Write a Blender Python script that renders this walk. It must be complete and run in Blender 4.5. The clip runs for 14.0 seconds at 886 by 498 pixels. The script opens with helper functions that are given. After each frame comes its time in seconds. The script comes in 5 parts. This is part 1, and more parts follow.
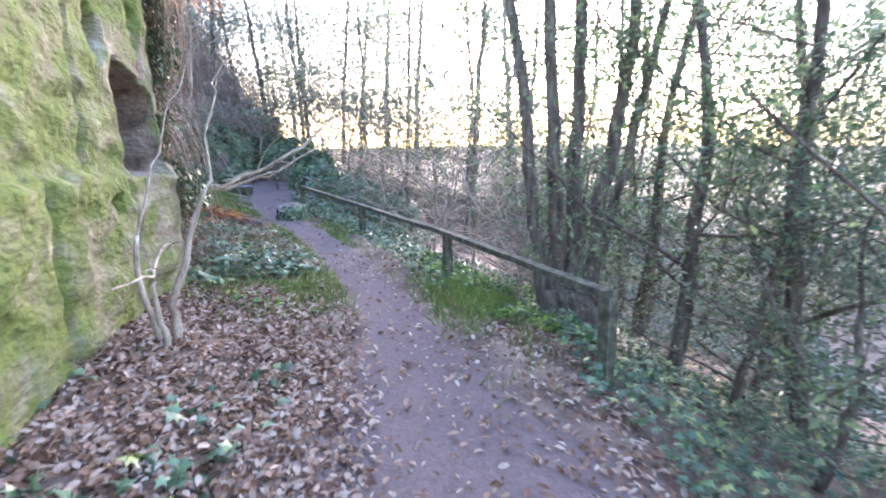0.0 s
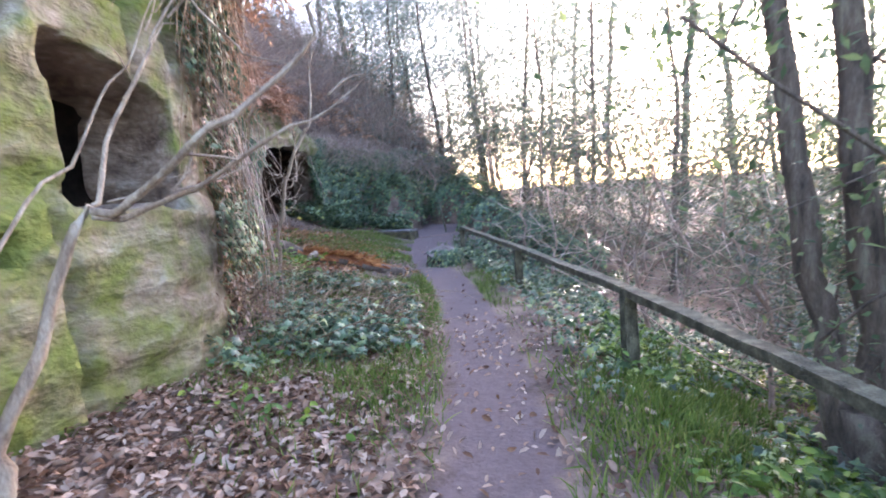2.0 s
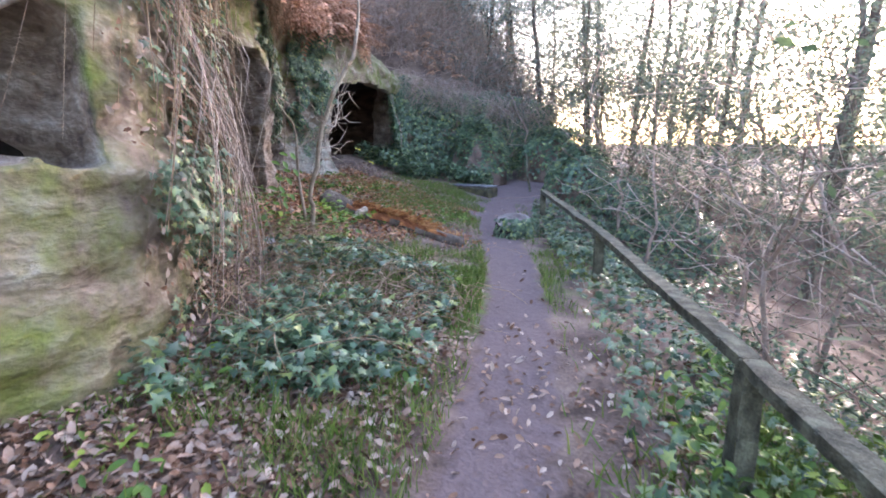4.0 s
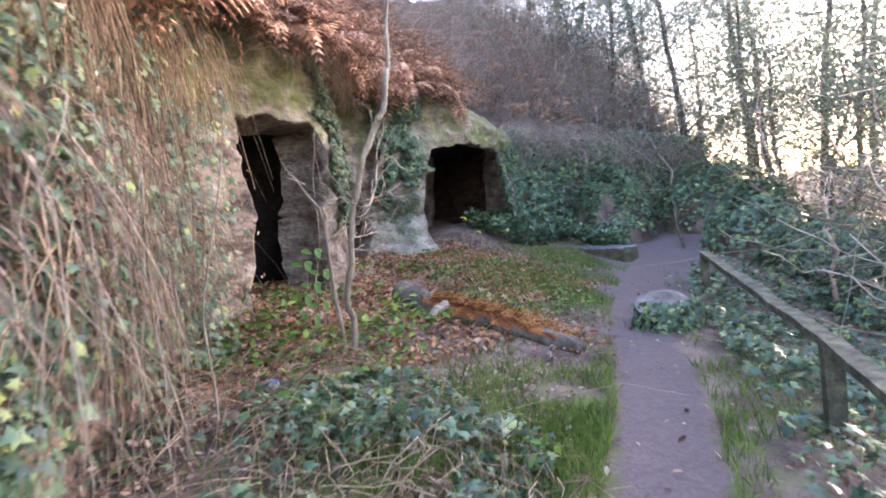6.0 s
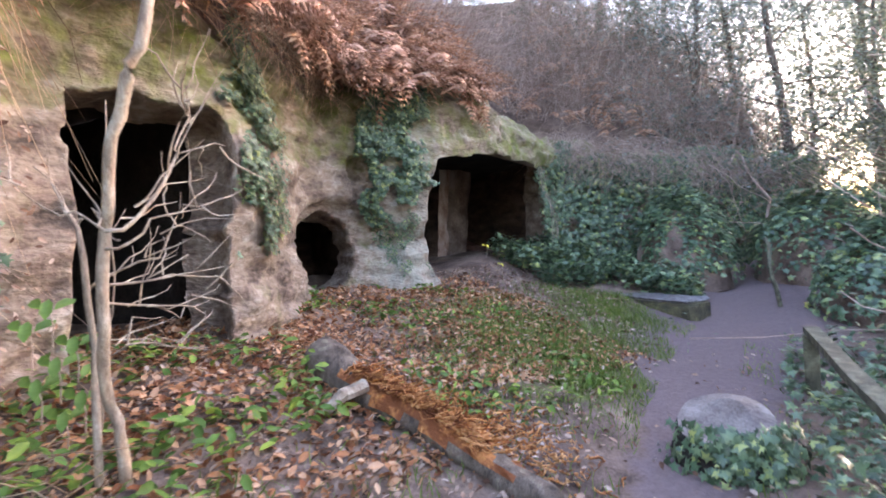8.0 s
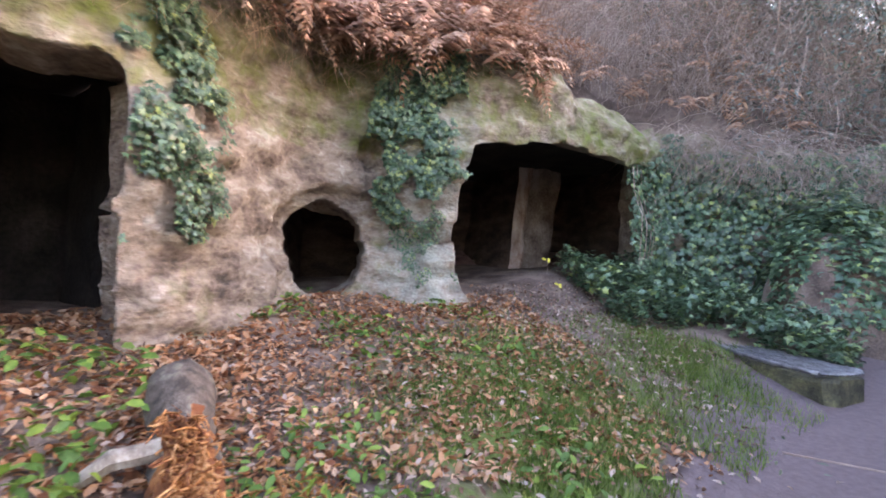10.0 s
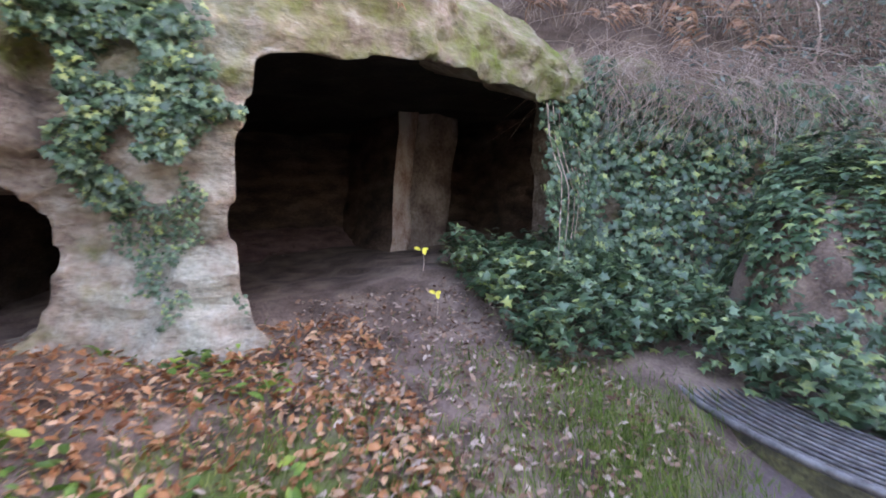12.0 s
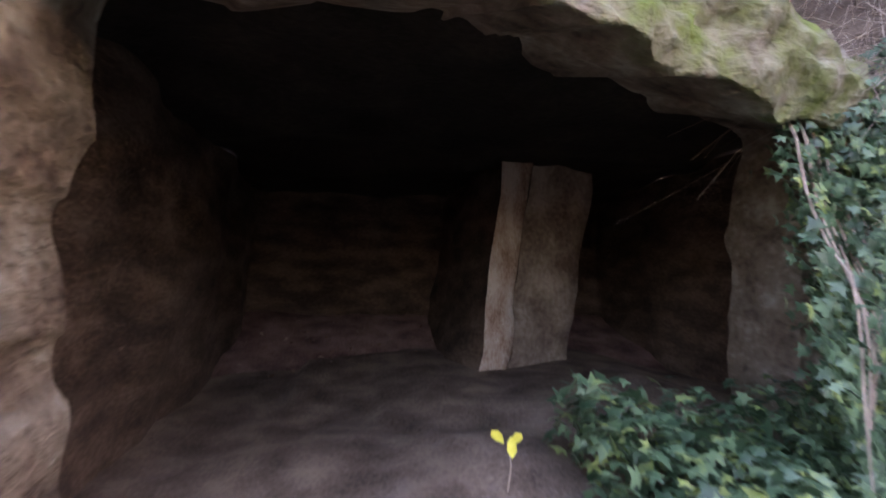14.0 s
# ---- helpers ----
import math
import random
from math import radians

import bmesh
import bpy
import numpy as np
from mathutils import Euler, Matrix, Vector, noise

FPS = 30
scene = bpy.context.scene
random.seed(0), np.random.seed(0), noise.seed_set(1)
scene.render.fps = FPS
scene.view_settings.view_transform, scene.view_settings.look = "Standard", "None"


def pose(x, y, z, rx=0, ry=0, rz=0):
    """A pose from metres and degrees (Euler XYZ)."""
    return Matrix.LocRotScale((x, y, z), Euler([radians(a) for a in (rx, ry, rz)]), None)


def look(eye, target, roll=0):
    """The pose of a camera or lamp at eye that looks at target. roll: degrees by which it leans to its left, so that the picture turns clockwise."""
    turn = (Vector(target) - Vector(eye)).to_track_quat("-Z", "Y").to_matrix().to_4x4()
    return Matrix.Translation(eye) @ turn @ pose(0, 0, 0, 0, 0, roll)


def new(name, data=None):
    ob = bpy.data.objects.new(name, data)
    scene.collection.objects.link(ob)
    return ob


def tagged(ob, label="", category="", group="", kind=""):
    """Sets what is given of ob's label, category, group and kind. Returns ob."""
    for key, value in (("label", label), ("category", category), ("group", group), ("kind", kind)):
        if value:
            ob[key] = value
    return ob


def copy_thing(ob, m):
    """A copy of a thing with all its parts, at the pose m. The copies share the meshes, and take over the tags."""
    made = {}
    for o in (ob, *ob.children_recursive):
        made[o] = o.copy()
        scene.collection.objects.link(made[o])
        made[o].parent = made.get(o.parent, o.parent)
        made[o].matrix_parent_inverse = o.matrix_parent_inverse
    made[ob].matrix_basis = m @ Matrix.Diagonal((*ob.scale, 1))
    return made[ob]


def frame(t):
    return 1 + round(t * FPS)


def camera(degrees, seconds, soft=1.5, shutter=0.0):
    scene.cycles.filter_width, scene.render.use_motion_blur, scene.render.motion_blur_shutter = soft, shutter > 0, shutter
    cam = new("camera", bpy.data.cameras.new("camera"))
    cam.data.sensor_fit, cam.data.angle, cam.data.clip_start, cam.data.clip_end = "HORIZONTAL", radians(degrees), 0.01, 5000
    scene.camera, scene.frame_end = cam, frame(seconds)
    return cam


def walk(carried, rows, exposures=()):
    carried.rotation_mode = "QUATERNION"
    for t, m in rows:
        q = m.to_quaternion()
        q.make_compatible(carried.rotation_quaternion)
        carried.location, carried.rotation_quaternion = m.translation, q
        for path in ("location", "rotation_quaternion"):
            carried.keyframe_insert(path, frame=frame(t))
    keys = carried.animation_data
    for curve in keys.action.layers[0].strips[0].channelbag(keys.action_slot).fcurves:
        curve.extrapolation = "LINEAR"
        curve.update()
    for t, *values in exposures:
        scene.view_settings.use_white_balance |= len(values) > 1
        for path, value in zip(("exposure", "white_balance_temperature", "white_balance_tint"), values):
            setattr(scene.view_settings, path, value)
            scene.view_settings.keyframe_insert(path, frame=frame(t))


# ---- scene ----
# ---- camera and walk ----
cam = camera(84.0, 14.0, 1.8, 0.35)
# seconds, eye, yaw, pitch, roll
ROWS = [
    (0.0, (-0.065, 0.103, 1.504), 1.52, -11.77, -0.92),
    (0.5, (-0.035, 0.767, 1.461), 6.44, -11.88, -3.22),
    (1.0, (0.007, 1.398, 1.349), 11.10, -7.89, -1.03),
    (1.5, (0.017, 1.997, 1.229), 16.85, -2.29, -1.07),
    (2.0, (0.093, 2.460, 1.191), 24.47, -5.60, -4.91),
    (2.5, (0.159, 2.950, 1.165), 29.66, -8.47, -2.51),
    (5.0, (-0.502, 4.573, 1.452), 42.44, -10.18, -2.81),
    (5.5, (-0.742, 5.183, 1.393), 48.41, -4.85, -3.16),
    (6.0, (-0.905, 5.628, 1.457), 52.13, -3.77, -6.94),
    (6.5, (-1.119, 6.127, 1.456), 55.21, -0.32, -4.76),
    (7.0, (-1.380, 6.543, 1.374), 57.38, 0.88, -4.64),
    (7.5, (-1.668, 7.101, 1.404), 57.28, -1.29, -5.48),
    (8.0, (-1.806, 7.679, 1.463), 60.89, -0.69, -3.78),
    (10.5, (-3.074, 9.903, 1.406), 77.55, 0.63, 1.29),
    (11.0, (-3.636, 10.320, 1.416), 70.78, -0.57, 0.09),
    (11.5, (-4.151, 10.691, 1.502), 69.94, -2.11, -0.04),
    (12.0, (-4.721, 11.007, 1.690), 68.50, -4.21, -1.48),
    (12.5, (-5.186, 11.418, 1.741), 75.00, 0.40, -0.84),
    (13.0, (-5.760, 11.602, 1.780), 80.45, 0.70, 0.79),
    (13.5, (-6.242, 11.749, 1.920), 81.99, -1.79, 1.90),
    (14.0, (-6.895, 11.907, 1.996), 82.81, 3.40, 1.20),
]
walk(cam, [(t, pose(*eye, 90 + pitch, 0, yaw) @ pose(0, 0, 0, 0, 0, roll)) for t, eye, yaw, pitch, roll in ROWS],
     [(0.0, 4.1, 5850, 25), (2.5, 3.9, 6250, 29), (5.0, 4.02, 6350, 27), (8.0, 4.2, 6750, 29), (11.0, 4.35, 7000, 30), (12.5, 4.4, 7200, 33), (14.0, 4.4, 7250, 35)])

# ---- world and sun ----
SUN_AZ, SUN_EL = -6.0, 9.0     # degrees right of +y is negative yaw; height
world = bpy.data.worlds.new("world")
scene.world = world
world.use_nodes = True
wn = world.node_tree
sky = wn.nodes.new("ShaderNodeTexSky")
sky.sky_type, sky.sun_disc = "NISHITA", False
sky.sun_elevation, sky.sun_rotation = radians(SUN_EL + 8), radians(-SUN_AZ)
sky.air_density, sky.dust_density, sky.ozone_density = 1.2, 2.5, 1.5
wn.links.new(sky.outputs[0], wn.nodes["Background"].inputs[0])
wn.nodes["Background"].inputs[1].default_value = 0.15
sun = new("sun", bpy.data.lights.new("sun", "SUN"))
sun.data.energy, sun.data.angle, sun.data.color = 1.7, radians(3.0), (1.0, 0.9, 0.78)
sun.matrix_world = look((0, 0, 0), (-math.sin(radians(-SUN_AZ)) * 1.0, -math.cos(radians(SUN_AZ)), -math.tan(radians(SUN_EL))))


# ---- materials ----
def mat(name, ramp, scale=6.0, rough=0.85, bump=0.3, fine=40.0, island=0.0, trans=0.0, metal=0.0, spec=0.3, stretch=(1, 1, 1), dist=0.03):
    """Noise at two scales through a colour ramp, bump, and variation from piece to piece."""
    m = bpy.data.materials.new(name)
    m.use_nodes = True
    n, l = m.node_tree.nodes, m.node_tree.links
    b = n["Principled BSDF"]
    tc, mp = n.new("ShaderNodeTexCoord"), n.new("ShaderNodeMapping")
    mp.inputs["Scale"].default_value = stretch
    l.new(tc.outputs["Object"], mp.inputs[0])
    a, c = n.new("ShaderNodeTexNoise"), n.new("ShaderNodeTexNoise")
    a.inputs["Scale"].default_value, a.inputs["Detail"].default_value = scale, 6
    c.inputs["Scale"].default_value, c.inputs["Detail"].default_value = fine, 4
    l.new(mp.outputs[0], a.inputs[0]), l.new(mp.outputs[0], c.inputs[0])
    mix = n.new("ShaderNodeMath")
    mix.operation = "MULTIPLY_ADD"
    l.new(c.outputs[0], mix.inputs[0])
    mix.inputs[1].default_value = 0.45
    l.new(a.outputs[0], mix.inputs[2])
    sub = n.new("ShaderNodeMath")
    sub.operation = "SUBTRACT"
    l.new(mix.outputs[0], sub.inputs[0])
    sub.inputs[1].default_value = 0.225
    last = sub.outputs[0]
    if island:
        g = n.new("ShaderNodeNewGeometry")
        k = n.new("ShaderNodeMath")
        k.operation = "MULTIPLY_ADD"
        l.new(g.outputs["Random Per Island"], k.inputs[0])
        k.inputs[1].default_value = island
        l.new(last, k.inputs[2])
        k2 = n.new("ShaderNodeMath")
        k2.operation = "SUBTRACT"
        l.new(k.outputs[0], k2.inputs[0])
        k2.inputs[1].default_value = island / 2
        last = k2.outputs[0]
    r = n.new("ShaderNodeValToRGB")
    while len(r.color_ramp.elements) < len(ramp):
        r.color_ramp.elements.new(0.5)
    for e, (p, col) in zip(r.color_ramp.elements, ramp):
        e.position, e.color = p, (*col, 1)
    l.new(last, r.inputs[0])
    l.new(r.outputs[0], b.inputs["Base Color"])
    b.inputs["Roughness"].default_value, b.inputs["Metallic"].default_value = rough, metal
    b.inputs["Specular IOR Level"].default_value = spec
    if bump:
        bp = n.new("ShaderNodeBump")
        bp.inputs["Strength"].default_value, bp.inputs["Distance"].default_value = bump, dist
        l.new(mix.outputs[0], bp.inputs["Height"])
        l.new(bp.outputs[0], b.inputs["Normal"])
    if trans:
        t, s = n.new("ShaderNodeBsdfTranslucent"), n.new("ShaderNodeMixShader")
        l.new(r.outputs[0], t.inputs[0])
        s.inputs[0].default_value = trans
        l.new(b.outputs[0], s.inputs[1]), l.new(t.outputs[0], s.inputs[2])
        l.new(s.outputs[0], n["Material Output"].inputs[0])
    return m


def blend_by(m, attribute, colour_a, colour_b, scale=9.0, low=0.35, high=0.65, weight=1.0):
    """Lays a second noisy colour over a material where a mesh attribute says so."""
    n, l = m.node_tree.nodes, m.node_tree.links
    b = n["Principled BSDF"]
    old = b.inputs["Base Color"].links[0].from_socket
    at, no = n.new("ShaderNodeAttribute"), n.new("ShaderNodeTexNoise")
    at.attribute_name = attribute
    tc = n.new("ShaderNodeTexCoord")
    l.new(tc.outputs["Object"], no.inputs[0])
    no.inputs["Scale"].default_value, no.inputs["Detail"].default_value = scale, 7
    ad = n.new("ShaderNodeMath")
    ad.operation = "MULTIPLY_ADD"
    l.new(at.outputs["Fac"], ad.inputs[0])
    ad.inputs[1].default_value = weight
    of = n.new("ShaderNodeMath")
    of.operation = "SUBTRACT"
    l.new(no.outputs[0], of.inputs[0])
    of.inputs[1].default_value = 0.5
    l.new(of.outputs[0], ad.inputs[2])
    mr = n.new("ShaderNodeMapRange")
    mr.inputs[1].default_value, mr.inputs[2].default_value = low, high
    l.new(ad.outputs[0], mr.inputs[0])
    cr = n.new("ShaderNodeMix")
    cr.data_type = "RGBA"
    cr.inputs[6].default_value, cr.inputs[7].default_value = (*colour_a, 1), (*colour_b, 1)
    n2 = n.new("ShaderNodeTexNoise")
    n2.inputs["Scale"].default_value, n2.inputs["Detail"].default_value = scale * 4, 5
    l.new(tc.outputs["Object"], n2.inputs[0])
    l.new(n2.outputs[0], cr.inputs[0])
    mx = n.new("ShaderNodeMix")
    mx.data_type = "RGBA"
    l.new(mr.outputs[0], mx.inputs[0])
    l.new(old, mx.inputs[6]), l.new(cr.outputs[2], mx.inputs[7])
    l.new(mx.outputs[2], b.inputs["Base Color"])


M_ROCK = mat("sandstone", [(0.25, (0.06, 0.045, 0.036)), (0.42, (0.17, 0.125, 0.098)), (0.58, (0.26, 0.21, 0.168)), (0.75, (0.40, 0.36, 0.31))], 3.2, 0.92, 1.0, 15, stretch=(1, 1, 1.7), dist=0.06)
blend_by(M_ROCK, "moss", (0.045, 0.065, 0.014), (0.165, 0.19, 0.042), 4.5, 0.36, 0.78)
# Darker copy of the sandstone: cave dimness is put into the colour.
M_SHADED_CAVE = mat("shaded_cave_sandstone", [(0.3, (0.035, 0.022, 0.017)), (0.5, (0.085, 0.054, 0.042)), (0.7, (0.16, 0.11, 0.085))], 2.0, 0.95, 0.8, 20, stretch=(1, 1, 2.5))
# Near-black stone: the unlit depth of the caves is put into the colour.
M_DEEP_SHADE = mat("shade_black_sandstone", [(0.3, (0.010, 0.008, 0.007)), (0.55, (0.028, 0.022, 0.019)), (0.75, (0.055, 0.042, 0.035))], 2.0, 0.95, 0.8, 20)
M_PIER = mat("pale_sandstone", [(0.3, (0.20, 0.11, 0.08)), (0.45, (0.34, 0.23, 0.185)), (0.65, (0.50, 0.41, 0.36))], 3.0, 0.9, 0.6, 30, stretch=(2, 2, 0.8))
blend_by(M_ROCK, "lichen", (0.12, 0.125, 0.085), (0.40, 0.39, 0.345), 8.0, 0.38, 0.8)
M_BLACK_BARK = mat("rotted_black_bark", [(0.3, (0.010, 0.009, 0.008)), (0.6, (0.028, 0.023, 0.02)), (0.8, (0.07, 0.058, 0.048))], 8, 0.9, 0.9, 45)
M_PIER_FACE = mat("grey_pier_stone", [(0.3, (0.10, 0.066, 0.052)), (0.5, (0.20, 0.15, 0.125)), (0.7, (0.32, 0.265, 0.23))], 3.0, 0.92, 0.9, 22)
M_SOIL = mat("woodland_soil", [(0.3, (0.055, 0.036, 0.028)), (0.5, (0.13, 0.09, 0.072)), (0.7, (0.22, 0.16, 0.125))], 3.0, 0.95, 0.9, 45)
blend_by(M_SOIL, "path", (0.075, 0.054, 0.054), (0.165, 0.122, 0.12), 6.0, 0.3, 0.6)
blend_by(M_SOIL, "green", (0.05, 0.07, 0.015), (0.12, 0.16, 0.035), 5.0, 0.35, 0.65)
M_MUD = mat("cave_mud", [(0.3, (0.10, 0.054, 0.048)), (0.5, (0.21, 0.122, 0.112)), (0.7, (0.31, 0.20, 0.187))], 3.5, 0.9, 0.8, 40)
LITTER = [(0.1, (0.075, 0.035, 0.02)), (0.35, (0.19, 0.105, 0.065)), (0.6, (0.29, 0.19, 0.14)), (0.9, (0.38, 0.30, 0.25))]
M_LITTER = mat("dead_leaf", LITTER, 8, 0.7, 0.2, 30, 0.9, 0.15)
M_ORANGE_LITTER = mat("russet_leaf", [(0.1, (0.15, 0.05, 0.02)), (0.5, (0.36, 0.16, 0.07)), (0.9, (0.48, 0.30, 0.19))], 8, 0.7, 0.2, 30, 0.9, 0.15)
M_IVY = mat("ivy_leaf", [(0.1, (0.026, 0.055, 0.028)), (0.5, (0.064, 0.122, 0.066)), (0.82, (0.13, 0.20, 0.105)), (0.97, (0.26, 0.31, 0.10))], 6, 0.38, 0.15, 40, 0.9, 0.15, spec=0.5)
M_GRASS = mat("grass_blade", [(0.1, (0.05, 0.09, 0.015)), (0.6, (0.12, 0.19, 0.035)), (0.95, (0.22, 0.24, 0.07))], 5, 0.6, 0, 40, 0.8, 0.3)
M_HERB = mat("herb_leaf", [(0.1, (0.05, 0.10, 0.02)), (0.6, (0.11, 0.20, 0.04)), (0.95, (0.24, 0.32, 0.05))], 6, 0.5, 0.1, 40, 0.8, 0.3)
M_CANOPY = mat("tree_leaf", [(0.1, (0.045, 0.08, 0.04)), (0.6, (0.105, 0.16, 0.08)), (0.95, (0.22, 0.27, 0.12))], 4, 0.4, 0, 40, 0.9, 0.6, spec=0.5)
M_GREY_CANOPY = mat("winter_leaf", [(0.1, (0.065, 0.09, 0.065)), (0.6, (0.125, 0.155, 0.11)), (0.95, (0.23, 0.235, 0.15))], 4, 0.5, 0, 40, 0.9, 0.6)
# Paled leaf: the aerial haze over distant trees is mixed into the colour.
M_HAZE_LEAF = mat("haze_pale_leaf", [(0.1, (0.11, 0.14, 0.13)), (0.6, (0.20, 0.24, 0.22)), (0.95, (0.30, 0.33, 0.28))], 1.0, 0.7, 0, 8, 0.9, 0.4)
M_BRACKEN = mat("dead_bracken", [(0.1, (0.21, 0.105, 0.06)), (0.5, (0.43, 0.235, 0.15)), (0.9, (0.60, 0.38, 0.26))], 5, 0.8, 0, 40, 0.8, 0.3)
M_STRAW = mat("dry_stem", [(0.1, (0.12, 0.075, 0.05)), (0.5, (0.26, 0.17, 0.11)), (0.9, (0.42, 0.31, 0.21))], 5, 0.8, 0, 40, 0.9, 0.1)
M_BRAMBLE = mat("bramble_stem", [(0.1, (0.15, 0.10, 0.08)), (0.5, (0.31, 0.22, 0.18)), (0.9, (0.48, 0.38, 0.32))], 5, 0.7, 0, 40, 0.9)
M_BARK = mat("bark", [(0.3, (0.045, 0.035, 0.028)), (0.55, (0.13, 0.10, 0.08)), (0.75, (0.21, 0.19, 0.14))], 5, 0.9, 0.8, 45, stretch=(3, 3, 0.6))
M_PALE_BARK = mat("pale_bark", [(0.3, (0.14, 0.10, 0.075)), (0.55, (0.29, 0.23, 0.175)), (0.75, (0.44, 0.39, 0.32))], 7, 0.8, 0.5, 50, stretch=(2, 2, 0.7))
M_RAIL = mat("weathered_oak", [(0.3, (0.035, 0.032, 0.022)), (0.5, (0.075, 0.072, 0.05)), (0.7, (0.14, 0.14, 0.095))], 6, 0.85, 0.6, 40, stretch=(2, 2, 2))
M_ROT = mat("rotten_heartwood", [(0.3, (0.17, 0.055, 0.02)), (0.5, (0.42, 0.17, 0.055)), (0.7, (0.62, 0.33, 0.14))], 7, 0.9, 0.9, 40, island=0.4)
M_STONE = mat("mossy_stone", [(0.3, (0.03, 0.028, 0.02)), (0.5, (0.075, 0.068, 0.042)), (0.7, (0.15, 0.145, 0.07))], 6, 0.9, 0.6, 50)
M_STEEL = mat("galvanised_steel", [(0.3, (0.09, 0.085, 0.085)), (0.7, (0.24, 0.235, 0.24))], 12, 0.55, 0.1, 60, metal=0.5)
M_CUT = mat("cut_wood", [(0.3, (0.09, 0.072, 0.066)), (0.5, (0.16, 0.135, 0.125)), (0.7, (0.24, 0.21, 0.195))], 5, 0.85, 0.4, 60)
M_YELLOW = mat("yellow_leaf", [(0.2, (0.55, 0.45, 0.04)), (0.8, (0.80, 0.70, 0.12))], 9, 0.5, 0.1, 40, 0.3, 0.25)
M_TIN = mat("blue_white_tin", [(0.42, (0.06, 0.14, 0.42)), (0.5, (0.75, 0.78, 0.82))], 30, 0.3, 0, 80, metal=0.4)


# ---- mesh helpers ----
def mesh_object(name, verts, faces, material, parent=None, smooth=False, label=""):
    me = bpy.data.meshes.new(name)
    if isinstance(faces, np.ndarray):
        k = faces.shape[1]
        me.vertices.add(len(verts))
        me.vertices.foreach_set("co", np.asarray(verts, np.float32).ravel())
        me.loops.add(faces.size)
        me.loops.foreach_set("vertex_index", faces.astype(np.int32).ravel())
        me.polygons.add(len(faces))
        me.polygons.foreach_set("loop_start", np.arange(0, faces.size, k, dtype=np.int32))
        me.update(calc_edges=True)
    else:
        me.from_pydata([tuple(v) for v in verts], [], faces)
    me.materials.append(material)
    if smooth:
        me.polygons.foreach_set("use_smooth", [True] * len(me.polygons))
    ob = new(name, me)
    if parent:
        ob.parent = parent
    if label:
        ob["label"] = label
    return ob


def part(name, bm, material, parent, label=""):
    me = bpy.data.meshes.new(name)
    bm.to_mesh(me)
    bm.free()
    me.materials.append(material)
    ob = new(name, me)
    ob.parent = parent
    if label:
        ob["label"] = label
    return ob


def thing(name, place, label, category, group=""):
    ob = new(name)
    ob.location = place
    return tagged(ob, label, category, group)


RNG = np.random.default_rng(7)


def rotations(normals, spin):
    """Frames whose z is the normal, turned by spin about it."""
    n = normals / np.linalg.norm(normals, axis=1, keepdims=True)
    ref = np.where(np.abs(n[:, 2:3]) > 0.9, np.array([[1.0, 0, 0]]), np.array([[0, 0, 1.0]]))
    a = np.cross(ref, n)
    a /= np.linalg.norm(a, axis=1, keepdims=True)
    b = np.cross(n, a)
    c, s = np.cos(spin)[:, None], np.sin(spin)[:, None]
    return np.stack([a * c + b * s, b * c - a * s, n], 2)


def scatter(shape, places, normals, sizes, spin=None):
    """Vertices and triangles of many copies of a small shape."""
    sv, sf = shape
    k = len(places)
    spin = RNG.uniform(0, 6.283, k) if spin is None else spin
    R = rotations(normals, spin)
    v = np.einsum("kij,vj->kvi", R, sv) * np.asarray(sizes)[:, None, None] + places[:, None]
    f = sf[None] + (np.arange(k) * len(sv))[:, None, None]
    return v.reshape(-1, 3), f.reshape(-1, 3)


def stuff(name, shape, places, normals, sizes, material, label, category, spin=None):
    v, f = scatter(shape, places, normals, sizes, spin)
    return tagged(mesh_object(name, v, f, material), label, category, kind="stuff")


OVAL = (np.array([(0, -0.5, 0.0), (0.22, -0.2, 0.08), (0.2, 0.2, 0.08), (0, 0.5, -0.05), (-0.2, 0.2, 0.1), (-0.22, -0.2, 0.06), (0, 0, 0)], float),
        np.array([(0, 1, 6), (1, 2, 6), (2, 3, 6), (3, 4, 6), (4, 5, 6), (5, 0, 6)]))
LOBED = (np.array([(0, -0.3, 0), (0.42, -0.38, -0.06), (0.2, -0.05, 0.05), (0.48, 0.12, -0.06), (0.17, 0.2, 0.04), (0, 0.62, -0.08), (-0.17, 0.2, 0.04), (-0.48, 0.12, -0.06), (-0.2, -0.05, 0.05), (-0.42, -0.38, -0.06)], float),
         np.array([(0, 1, 2), (2, 3, 4), (4, 5, 6), (6, 7, 8), (8, 9, 0), (0, 2, 8), (2, 4, 8), (4, 6, 8)]))
SLIM = (np.array([(0, -0.5, 0), (0.2, 0, 0.06), (0, 0.5, 0), (-0.2, 0, 0.06)], float), np.array([(0, 1, 2), (0, 2, 3)]))
BLADE = (np.array([(-0.035, 0, 0), (0.035, 0, 0), (-0.022, 0.08, 0.55), (0.022, 0.08, 0.55), (0, 0.32, 0.95)], float),
         np.array([(0, 1, 3), (0, 3, 2), (2, 3, 4)]))


